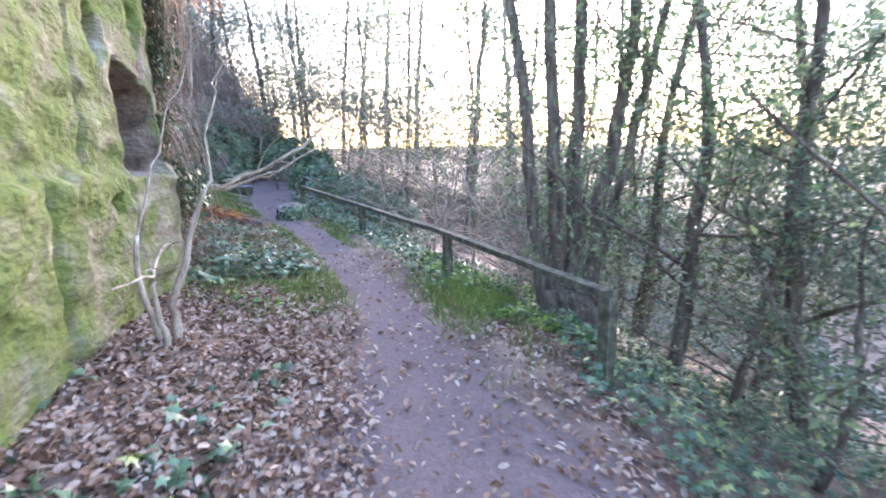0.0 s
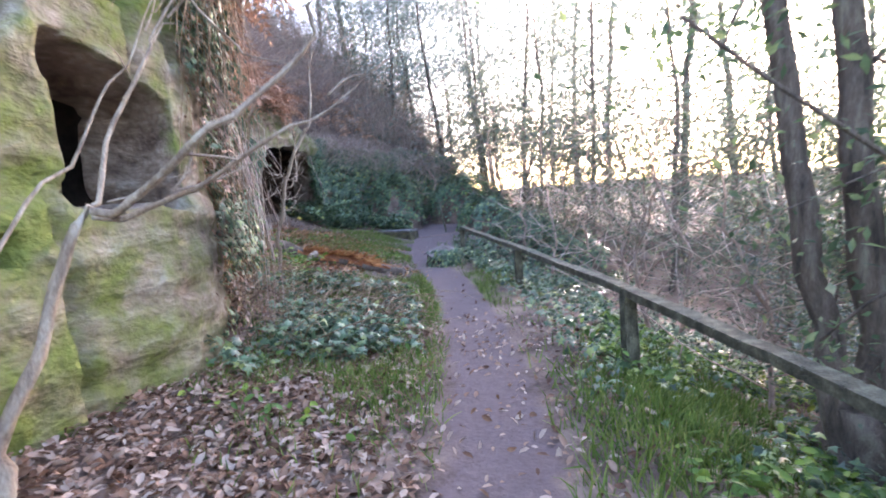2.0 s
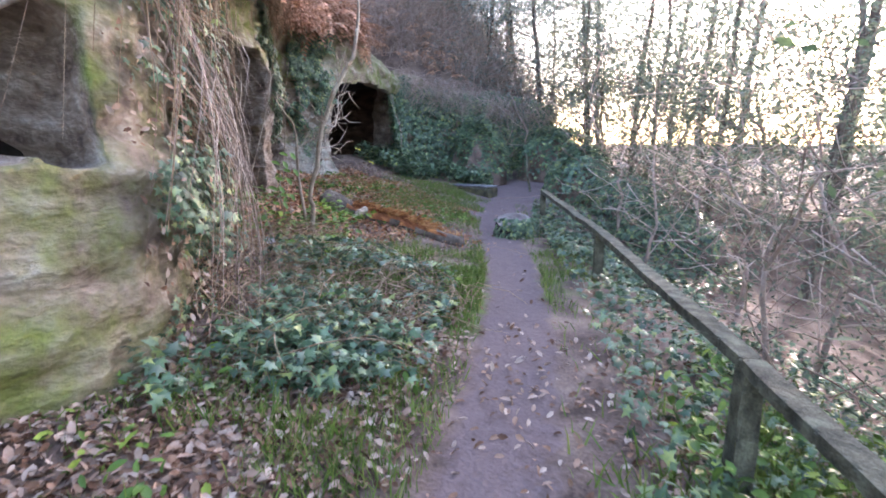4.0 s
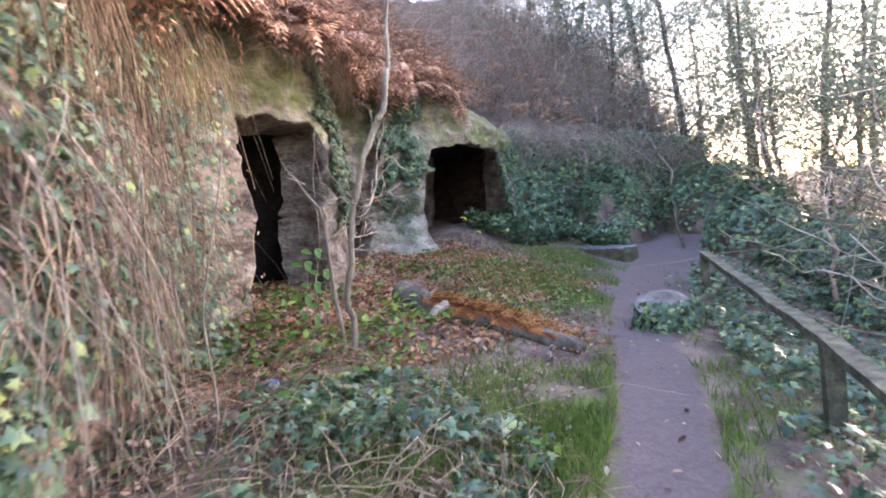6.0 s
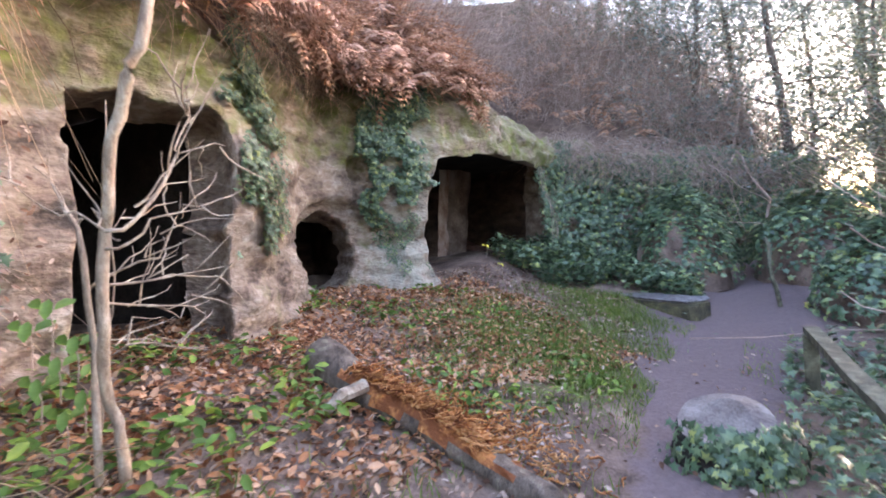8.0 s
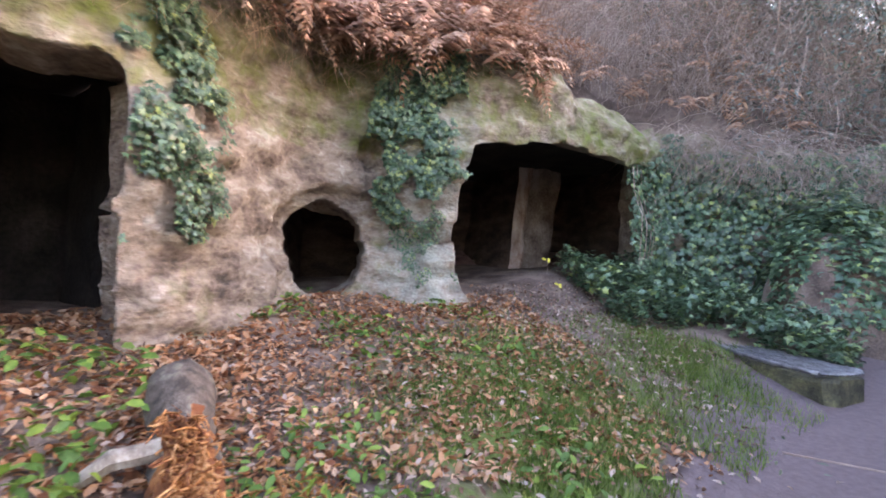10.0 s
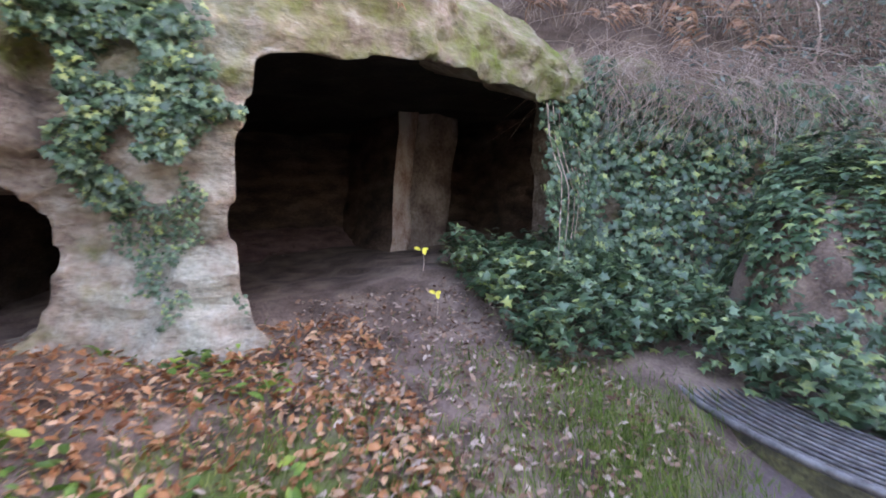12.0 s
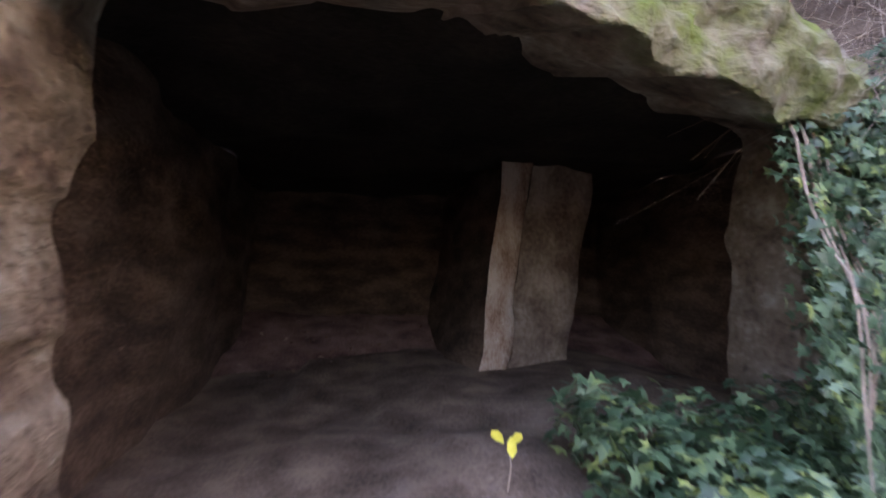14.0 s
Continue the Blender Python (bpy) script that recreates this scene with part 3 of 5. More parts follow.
def cave_floor():
    xs, ys = np.arange(-13.9, -8.7, 0.1), np.arange(10.1, 15.3, 0.1)
    v = [(x, y, 0.88 + 0.26 * max(0.0, -11.1 - x) - 0.25 * max(0.0, x + 9.3) + 0.06 * max(0, 11.4 - y) + 0.03 * fbm(x, y, 0, 2.2, 3)) for x in xs for y in ys]
    n = len(ys)
    f = [(i * n + j, (i + 1) * n + j, (i + 1) * n + j + 1, i * n + j + 1) for i in range(len(xs) - 1) for j in range(n - 1)]
    tagged(mesh_object("floor_cave", v, f, M_MUD, smooth=True), "bare trodden reddish-brown earth cave floor", "cave floor", kind="structure")


cave_floor()


def pier():
    """A pale rock pier left standing inside the large cave, split by an upright crack."""
    root = tagged(new("wall_pier"), "pale sandstone pier with an upright crack inside the cave", "rock pier", kind="structure")
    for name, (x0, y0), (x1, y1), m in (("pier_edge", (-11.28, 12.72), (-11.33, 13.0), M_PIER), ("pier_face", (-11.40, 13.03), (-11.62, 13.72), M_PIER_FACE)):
        v, f = [], []
        nz, nb = 18, 9
        for i in range(5 + nb):
            u = min(1, i / 4)
            for j in range(nz + 1):
                z = 0.6 + 2.6 * j / nz
                x, y = x0 + (x1 - x0) * u, y0 + (y1 - y0) * u
                if i > 4:
                    x, y = x1 - (i - 4) * 0.26, y1 + (i - 4) * 0.02
                lean = 0.13 * (z - 0.8)
                q = noise.noise_vector(Vector((x, y, z)) * 2.6) * 0.07
                step = 0.05 if 1.55 < z < 1.68 else 0.0
                v.append((x + q.x + step, y + q.y + lean, z))
        cols = 5 + nb
        for i in range(cols - 1):
            for j in range(nz):
                f.append((i * (nz + 1) + j, (i + 1) * (nz + 1) + j, (i + 1) * (nz + 1) + j + 1, i * (nz + 1) + j + 1))
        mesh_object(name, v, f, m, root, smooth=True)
        if name != "pier_edge":
            continue
        v, f, b = [], [], 0
        for k in range(nb):
            for j in range(nz + 1):
                z = 0.6 + 2.6 * j / nz
                x, y = x0 - k * 0.27, y0 - k * 0.03 - 0.3 * min(1, k / 2) * max(0.0, 1.6 - z)
                q = noise.noise_vector(Vector((x, y, z)) * 2.6) * 0.07
                v.append((x + q.x, y + q.y + 0.13 * (z - 0.8), z))
        for k in range(nb - 1):
            for j in range(nz):
                f.append((b + k * (nz + 1) + j, b + k * (nz + 1) + j + 1, b + (k + 1) * (nz + 1) + j + 1, b + (k + 1) * (nz + 1) + j))
        # the side turned from the light: its shade is painted by the darker stone
        mesh_object("pier_flank", v, f, M_SHADED_CAVE, root, smooth=True, label="flank of the pier, shade painted into its dark colour")


pier()


# ---- the rail fence ----
def rail_fence():
    posts = [(-3.78, 12.0, 0.60), (-1.78, 9.05, 0.46), (-0.17, 6.17, 0.44), (1.12, 3.8, 0.36)]
    root = thing("rail_fence", (-1.8, 9.0, 0), "low weathered mossy oak rail fence beside the path", "fence")
    o = Vector((1.8, -9.0, 0))
    for x, y, z in posts:
        g = float(ground_height(x, y)) - 0.25
        bm = bmesh.new()
        bmesh.ops.create_cube(bm, size=1, matrix=Matrix.Translation(Vector((x, y, (g + z - 0.03) / 2)) + o) @ Matrix.Rotation(radians(28), 4, "Z") @ Matrix.Diagonal((0.09, 0.11, z - 0.03 - g, 1)))
        bmesh.ops.subdivide_edges(bm, edges=bm.edges, cuts=4)
        for v in bm.verts:
            v.co += noise.noise_vector(v.co * 6) * 0.012
        bmesh.ops.bevel(bm, geom=[e for e in bm.edges if e.is_boundary or e.calc_face_angle(0) > 1.0], offset=0.012, segments=1)
        part("post", bm, M_RAIL, root)
    for (ax, ay, az), (bx, by, bz) in zip(posts[:-1], posts[1:]):
        a, b = Vector((ax, ay, az)) + o, Vector((bx, by, bz)) + o
        bm = bmesh.new()
        d = b - a
        turn = d.to_track_quat("X", "Z").to_matrix().to_4x4()
        bmesh.ops.create_cube(bm, size=1, matrix=Matrix.Translation((a + b) / 2) @ turn @ Matrix.Diagonal((d.length - 0.006, 0.10, 0.055, 1)))
        bmesh.ops.subdivide_edges(bm, edges=[e for e in bm.edges if e.calc_length() > 1], cuts=14)
        for v in bm.verts:
            v.co += noise.noise_vector(v.co * 3) * 0.014
        bmesh.ops.bevel(bm, geom=[e for e in bm.edges if e.calc_face_angle(0) > 1.0], offset=0.012, segments=2)
        part("rail", bm, M_RAIL, root)


rail_fence()


# ---- the rotten log and its splinters ----
def rotten_log():
    a, b = (-5.78, 8.68), (-3.72, 9.32)
    n, m = 30, 14
    root = thing("fallen_log", (a[0], a[1], float(ground_height(*a))), "fallen rotten log with crumbling bright orange heartwood", "log")
    o = Vector(root.location)
    dx, dy = np.array(b) - a
    L = math.hypot(dx, dy)
    px, py = -dy / L, dx / L
    parts = {"bark_shell": [], "heartwood": []}
    v, f_bark, f_heart = [], [], []
    for i in range(n):
        u = i / (n - 1)
        cx, cy = a[0] + dx * u, a[1] + dy * u
        r = (0.175 - 0.09 * u) * (1 + 0.15 * noise.noise(Vector((u * 6, 0, 0)))) * (0.75 if i == 0 else 1)
        cz = float(ground_height(cx, cy)) + r * 0.55
        for k in range(m):
            t = 6.2832 * k / m
            up = math.sin(t)
            q = r * (1 + 0.18 * noise.noise(Vector((cx * 5, t * 1.2, 2))))
            if u > 0.24 and up > 0.1:
                q *= 0.86 + 0.3 * noise.noise(Vector((cx * 14, cy * 14, t * 3)))
            v.append(Vector((cx + px * q * math.cos(t), cy + py * q * math.cos(t), cz + q * up)) - o)
    for i in range(n - 1):
        for k in range(m):
            k2 = (k + 1) % m
            q = (i * m + k, i * m + k2, (i + 1) * m + k2, (i + 1) * m + k)
            up = math.sin(6.2832 * (k + 0.5) / m)
            (f_heart if 0.22 + 0.05 * math.sin(k * 2.3) < i / n < 0.74 + 0.12 * math.sin(k * 1.7) and up > 0.1 + 0.3 * math.sin(i * 0.9) else f_bark).append(q)
    f_bark += [tuple(range(m))[::-1], tuple(range((n - 1) * m, n * m))]
    mesh_object("bark_shell", v, f_bark, M_BARK, root, smooth=True)
    mesh_object("heartwood", v, f_heart, M_ROT, root, label="crumbling orange rotten heartwood")
    k = 500
    u = RNG.uniform(0.25, 0.78, k)
    cx, cy = a[0] + dx * u + RNG.normal(0, 0.05, k) * px, a[1] + dy * u + RNG.normal(0, 0.05, k) * py
    rr = 0.175 - 0.09 * u
    P = np.stack([cx, cy, ground_height(cx, cy) + rr * 1.45], 1) - np.array(o)
    d = np.stack([dx / L + RNG.normal(0, 0.3, k), dy / L + RNG.normal(0, 0.3, k), RNG.normal(0.1, 0.25, k)], 1)
    sv, sf = strands(P, P + d * RNG.uniform(0.05, 0.16, k)[:, None], np.zeros((k, 3)), RNG.uniform(0.004, 0.012, k), 2)
    mesh_object("fibre_tuft", sv, sf, M_ROT, root, label="loose orange wood fibres")
    sv, sf = limb([(-5.05, 8.8, 0.52), (-5.0, 8.62, 0.5), (-4.98, 8.5, 0.42)], [0.05, 0.045, 0.03], 3, 7, 0.01)
    mesh_object("branch_stub", [q - o for q in sv], sf, M_PALE_BARK, root)
    # crumbs scattered on the grass beyond the log
    k = 900
    w = RNG.normal(0, 1, (k, 2))
    x, y = -4.55 + 0.38 * w[:, 0] - 0.1 * w[:, 1], 9.45 + 0.2 * w[:, 1] + 0.1 * w[:, 0]
    P = np.stack([x, y, ground_height(x, y) + RNG.uniform(0.01, 0.05, k)], 1)
    d = RNG.normal(0, 1, (k, 3)) * (1, 1, 0.25)
    sv, sf = strands(P, P + d * RNG.uniform(0.02, 0.06, k)[:, None], np.zeros((k, 3)), RNG.uniform(0.004, 0.012, k), 2)
    tagged(mesh_object("wood_crumbs", sv, sf, M_ROT), "orange crumbs of rotten wood strewn on grass", "wood crumbs", kind="stuff")


rotten_log()


def stump(x, y, r, h):
    g = float(ground_height(x, y))
    root = thing("tree_stump", (x, y, g), "low sawn tree stump with rotted black bark, overgrown by ivy", "stump")
    v, f = [], []
    m = 22
    rings = [(1.25, -0.15), (1.15, 0.02), (1.03, 0.1), (1.0, h - 0.03), (0.96, h)]
    for s, z in rings:
        for k in range(m):
            t = 6.2832 * k / m
            q = r * s * (1 + 0.12 * noise.noise(Vector((math.cos(t) * 1.8, math.sin(t) * 1.8, z))))
            v.append((q * math.cos(t), q * math.sin(t), z - 0.09 * math.cos(t + 1.07) * (z > 0.12)))
    for i in range(len(rings) - 1):
        for k in range(m):
            f.append((i * m + k, i * m + (k + 1) % m, (i + 1) * m + (k + 1) % m, (i + 1) * m + k))
    mesh_object("bark", v, f, M_BLACK_BARK, root)
    k = 420
    a, z = RNG.normal(-0.6, 0.7, k), RNG.uniform(-0.05, h + 0.06, k)
    q = r * (1.16 - 0.1 * z / h) + RNG.uniform(0, 0.1, k)
    lv, lf = scatter(LOBED, np.stack([q * np.cos(a), q * np.sin(a), z], 1), np.stack([np.cos(a), np.sin(a), 0.5 + 0 * a], 1) + RNG.normal(0, 0.35, (k, 3)), RNG.uniform(0.045, 0.085, k))
    mesh_object("ivy_leaves", lv, lf, M_IVY, root, label="glossy ivy leaves climbing the bark")
    top = v[-m:]
    inner = [(x * 0.5, y * 0.5, z + 0.01) for x, y, z in top]
    tv = top + inner + [(0, 0, h - 0.005)]
    tf = [(k, (k + 1) % m, m + (k + 1) % m, m + k) for k in range(m)] + [(m + k, m + (k + 1) % m, 2 * m) for k in range(m)]
    mesh_object("cut_face", [(x, y, z + 0.004) for x, y, z in tv], tf, M_CUT, root, label="grey weathered sawn top")


stump(-3.62, 10.6, 0.28, 0.22)


# ---- the curved seat ----
def curved_seat():
    root = thing("curved_bench", (-6.4, 13.5, 0.3), "curved mossy stone bench with steel bars as its seat", "bench")
    o = Vector(root.location)
    C, R = (-6.0, 15.75), 2.45
    def at(a, r, z):
        return Vector((C[0] + r * math.sin(a), C[1] - r * math.cos(a), z)) - o
    spans = [(-0.72, -0.26), (-0.253, 0.15)]
    top = 0.50
    for a0, a1 in spans:
        bm = bmesh.new()
        n = 12
        ring = []
        for i in range(n + 1):
            a = a0 + (a1 - a0) * i / n
            e = 0.08 * (i in (0, n)) * (a > 0.1 or a < -0.5)
            ring.append([bm.verts.new(at(a, R - dr, z) + noise.noise_vector(at(a, R - dr, z) * 5) * 0.018) for dr, z in ((0.05 + e, -0.1), (0.04 + e, 0.2), (0.025 + e, top - 0.05), (0.05 + e, top - 0.02), (0.5 - e, top - 0.02), (0.5 - e, -0.1))])
        for i in range(n):
            for k in range(5):
                bm.faces.new((ring[i][k], ring[i + 1][k], ring[i + 1][k + 1], ring[i][k + 1]))
        bm.faces.new(ring[0]), bm.faces.new(ring[-1][::-1])
        bmesh.ops.recalc_face_normals(bm, faces=bm.faces)
        part("stone_block", bm, M_STONE, root)
    for k in range(12):
        r = R - 0.047 * k
        end = 0.16 - 0.05 * (abs(k - 5.5) / 5.5) ** 3
        pts = [at(-0.71 + (end + 0.71) * i / 24, r, top + 0.025) for i in range(25)]
        v, f = tube(pts, [0.010 if k else 0.022] * 25, 6)
        mesh_object("seat_bar", v, f, M_STEEL, root, smooth=True)
    for a in (-0.69, -0.48, -0.27, -0.06, 0.10):
        v, f = tube([at(a, R - 0.01, top + 0.003), at(a, R - 0.52, top + 0.003)], [0.012, 0.012], 6)
        mesh_object("cross_bar", v, f, M_STEEL, root)


curved_seat()


def drink_can(x, y):
    g = float(ground_height(x, y))
    root = thing("drink_can", (x, y, g + 0.09), "crumpled blue and white drink can lying in brambles", "can")
    v, f = tube([(-0.06, 0, 0), (-0.05, 0, 0.004), (0, 0.01, 0.01), (0.05, 0, 0.02), (0.06, 0, 0.024)], [0.024, 0.033, 0.027, 0.033, 0.025], 12, 0.2)
    mesh_object("body", v, f, M_TIN, root, smooth=True)
    v, f = tube([(0.058, 0, 0.023), (0.064, 0, 0.025)], [0.024, 0.024], 12)
    mesh_object("lid", v, f, M_STEEL, root)


drink_can(-4.2, 6.62)


# ---- trees ----
def leaf_cloud(centres, spread, count, size, flat=0.6):
    """Leaves in many uneven clumps."""
    centres = np.array([tuple(c) for c in centres], float)
    i = RNG.integers(0, len(centres), count)
    P = centres[i] + RNG.normal(0, 1, (count, 3)) * np.array([spread, spread, spread * 0.6]) * RNG.uniform(0.3, 1.1, (len(centres), 1))[i]
    N = RNG.normal(0, 0.55, (count, 3)) + (0, 0, flat)
    return scatter(SLIM, P, N, RNG.uniform(0.6, 1.3, count) * size)


def tree(name, height, radius, lean, leaves, size, leaf, label, spread=0.5, crown_from=0.35, branches=10, bark=None, width=0.28):
    """Tapered bent trunk with limbs and an open crown of leaves."""
    root = thing(name, (0, 0, 0), label, "tree", "woodland trees")
    top = Vector((lean[0], lean[1], height))
    pts = [Vector((0, 0, -1.2)), Vector((0, 0, 0)), top * 0.35 + Vector(RNG.normal(0, 0.12, 3)), top * 0.7 + Vector(RNG.normal(0, 0.2, 3)), top]
    pieces = [limb(pts, [radius * 1.5, radius * 1.15, radius * 0.8, radius * 0.5, radius * 0.1], 4, 8, 0.12)]
    tips = [top]
    for b in range(branches):
        u = crown_from + (1 - crown_from) * (b + 0.3) / branches
        base = pts[1].lerp(pts[2], u / 0.35) if u < 0.35 else pts[2].lerp(pts[3], (u - 0.35) / 0.35) if u < 0.7 else pts[3].lerp(pts[4], (u - 0.7) / 0.3)
        a = b * 2.4 + RNG.uniform(0, 1)
        L = height * width * (1.1 - 0.7 * u) * RNG.uniform(0.7, 1.2)
        end = base + Vector((math.cos(a) * L, math.sin(a) * L, L * RNG.uniform(0.2, 0.9)))
        mid = base.lerp(end, 0.5) + Vector((0, 0, -0.08 * L))
        pieces.append(limb([base, mid, end], [radius * 0.35 * (1.1 - u), radius * 0.22 * (1.1 - u), 0.008], 3, 5, 0.08))
        tips += [end, mid.lerp(end, 0.5), mid]
        for _ in range(2):
            e2 = mid + Vector(RNG.normal(0, 0.4 * L, 3))
            pieces.append(limb([mid, e2], [radius * 0.15 * (1.1 - u), 0.006], 3, 4, 0.05))
            tips.append(e2)
    v, f = joined(pieces)
    mesh_object("trunk", v, f, bark or M_BARK, root, smooth=True)
    if leaves:
        lv, lf = leaf_cloud(tips, spread, leaves, size)
        mesh_object("crown", lv, lf, leaf, root)
    return root


def plant(template, x, y, scale, turn, label=""):
    o = copy_thing(template, pose(x, y, float(ground_height(x, y)) - 0.05, 0, 0, turn) @ Matrix.Scale(scale, 4))
    if label:
        o["label"] = label
    return o


def coppice():
    x, y = 1.3, 6.0
    g = float(ground_height(x, y))
    root = thing("coppiced_tree", (x, y, g), "coppiced tree with five dark stems behind the rail", "tree")
    stems = [((-0.28, 0.0), (-0.75, 0.5), 0.075), ((-0.12, -0.05), (-0.3, 0.2), 0.08), ((0.05, 0.05), (0.12, 0.3), 0.085), ((0.22, -0.06), (0.85, 0.2), 0.085), ((0.3, 0.1), (1.7, 0.6), 0.06)]
    tips = []
    for (bx, by), (tx, ty), r in stems:
        pts = [(bx * 0.8, by, -0.4), (bx, by, 0.35), (bx + tx * 0.25, by + ty * 0.25, 2.0), (bx + tx * 0.6, by + ty * 0.6, 4.4), (bx + tx, by + ty, 7.5)]
        v, f = limb(pts, [r * 1.7, r * 1.15, r, r * 0.8, r * 0.3], 5, 8, 0.09, 0.25)
        mesh_object("stem", v, f, M_BARK, root, smooth=True)
        for q in range(12):
            h = RNG.uniform(2.2, 7.2)
            u = h / 7.5
            c = Vector((bx + tx * u, by + ty * u, h))
            e = c + Vector(RNG.normal(0, 1.0, 3))
            v, f = limb([c, e], [0.018, 0.004], 3, 4, 0.08)
            mesh_object("twig", v, f, M_BARK, root)
            tips += [e, c.lerp(e, 0.6)]
    v, f = limb([(0, 0, -0.6), (0, 0, 0.1), (0, 0, 0.5)], [0.5, 0.42, 0.3], 3, 12, 0.05, 0.5)
    mesh_object("stool", v, f, M_BARK, root, smooth=True, label="gnarled mossy base of the coppice")
    lv, lf = leaf_cloud(tips, 0.55, 8000, 0.08)
    mesh_object("crown", lv, lf, M_CANOPY, root)


coppice()
T_A = tree("evergreen_tree", 7.0, 0.08, (0.6, 0.3), 6000, 0.075, M_CANOPY, "slender evergreen tree on the falling slope", 0.42, 0.12, 16)
T_B = tree("thin_tree", 9.5, 0.06, (-0.5, 0.4), 6500, 0.08, M_GREY_CANOPY, "tall thin woodland tree with sparse leaves", 0.7, 0.15, 14, width=0.22)
T_C = tree("holly_bush", 3.6, 0.05, (0.2, -0.2), 4600, 0.07, M_GREY_CANOPY, "dense grey-green evergreen bush under the trees", 0.33, 0.05, 14, width=0.4)
T_D = tree("bare_shrub", 3.4, 0.03, (0.3, 0.2), 1500, 0.06, M_GREY_CANOPY, "tangled nearly bare winter shrub", 0.4, 0.08, 22, bark=M_BRAMBLE, width=0.45)
T_E = tree("ivy_tree", 10.0, 0.09, (0.4, -0.3), 13000, 0.095, M_HAZE_LEAF, "tall ivy-clad tree with haze put into its pale leaf colour", 0.8, 0.04, 20, width=0.2)
TREES = [
    (T_A, 2.3, 5.2, 1.0, 10), (T_A, 3.1, 4.3, 0.95, 130), (T_A, 2.7, 7.2, 1.05, 250), (T_A, 4.2, 6.0, 1.1, 60), (T_A, 5.6, 8.5, 1.1, 200), (T_A, 3.9, 3.0, 1.0, 310), (T_A, 6.5, 5.0, 1.1, 20),
    (T_C, 2.6, 4.6, 0.9, 0), (T_C, 2.5, 3.3, 0.7, 40), (T_C, 3.4, 5.6, 1.0, 100), (T_C, 2.0, 6.9, 0.8, 160), (T_C, 4.6, 4.4, 1.2, 210), (T_C, 3.2, 2.2, 0.8, 270), (T_C, 1.4, 8.3, 0.7, 10),
    (T_D, 1.2, 8.0, 0.9, 0), (T_D, 0.2, 9.6, 1.0, 50), (T_D, -0.6, 11.0, 1.0, 120), (T_D, 1.5, 10.5, 1.1, 200), (T_D, -1.2, 12.6, 1.0, 250), (T_D, -2.2, 14.5, 1.0, 10), (T_D, -0.5, 14.0, 1.2, 80), (T_D, -3.2, 16.0, 1.1, 160),
    (T_B, 2.2, 13.5, 1.0, 100), (T_B, -1.6, 15.5, 1.0, 200), (T_B, -3.6, 18.5, 1.0, 290), (T_B, 3.4, 10.0, 1.0, 20), (T_B, 4.6, 13.5, 1.1, 250),
    (T_E, -4.6, 20.5, 1.0, 70), (T_E, -6.4, 21.5, 1.0, 210), (T_E, -8.5, 20.0, 0.95, 280), (T_E, -3.2, 24.0, 1.2, 110), (T_E, -7.2, 25.0, 1.2, 180), (T_E, -10.5, 23.0, 1.1, 320), (T_E, -5.2, 29.0, 1.3, 95), (T_E, -9.5, 30.0, 1.3, 255), (T_E, -13.0, 27.0, 1.2, 60), (T_E, 9.0, 12.0, 1.0, 80), (T_E, 8.5, 3.0, 1.0, 180),
    (T_D, -5.0, 17.5, 1.1, 20), (T_D, -6.8, 17.0, 1.0, 90), (T_D, -7.8, 16.8, 1.0, 170), (T_A, 5.5, 16.0, 1.1, 230),
    (T_C, 1.9, 12.2, 1.1, 140), (T_C, 0.6, 15.0, 1.1, 260), (T_C, -3.8, 17.6, 1.0, 15), (T_C, 3.4, 9.0, 1.1, 75),
    (T_E, 0.5, 17.0, 1.2, 12), (T_E, -1.6, 20.5, 1.2, 88), (T_E, 2.4, 21.5, 1.3, 170), (T_B, 4.4, 18.0, 1.2, 222), (T_B, 0.2, 13.4, 1.0, 300), (T_C, -1.4, 14.6, 0.9, 200), (T_C, -2.4, 16.8, 1.0, 320),
    (T_E, -8.6, 17.8, 0.9, 33), (T_E, -10.4, 19.4, 1.0, 140), (T_E, -6.9, 18.6, 0.95, 260), (T_E, -12.5, 21.0, 1.1, 10), (T_B, -5.6, 19.6, 0.9, 75), (T_B, -8.0, 22.0, 1.0, 5), (T_C, 3.6, 14.2, 1.2, 135), (T_C, -0.8, 19.0, 1.2, 195), (T_C, -4.8, 18.8, 1.1, 255), (T_C, 2.2, 18.0, 1.2, 315), (T_C, 5.6, 11.0, 1.2, 5), (T_C, -7.2, 19.2, 1.1, 45),
    (T_D, -2.6, 12.9, 0.9, 300), (T_D, -1.8, 11.2, 0.8, 30), (T_D, -0.1, 8.6, 0.8, 220), (T_D, 0.8, 7.0, 0.7, 140), (T_D, -4.2, 15.8, 1.0, 60),
    (T_A, 2.9, 1.6, 0.9, 345), (T_A, 4.8, 1.0, 1.0, 85),
    (T_A, -1.5, -9.0, 1.0, 0), (T_E, 2.5, -10.0, 1.0, 50), (T_E, 6.0, -6.0, 1.0, 90),
]
for tpl, x, y, sc, turn in TREES:
    plant(tpl, x, y, sc, turn)
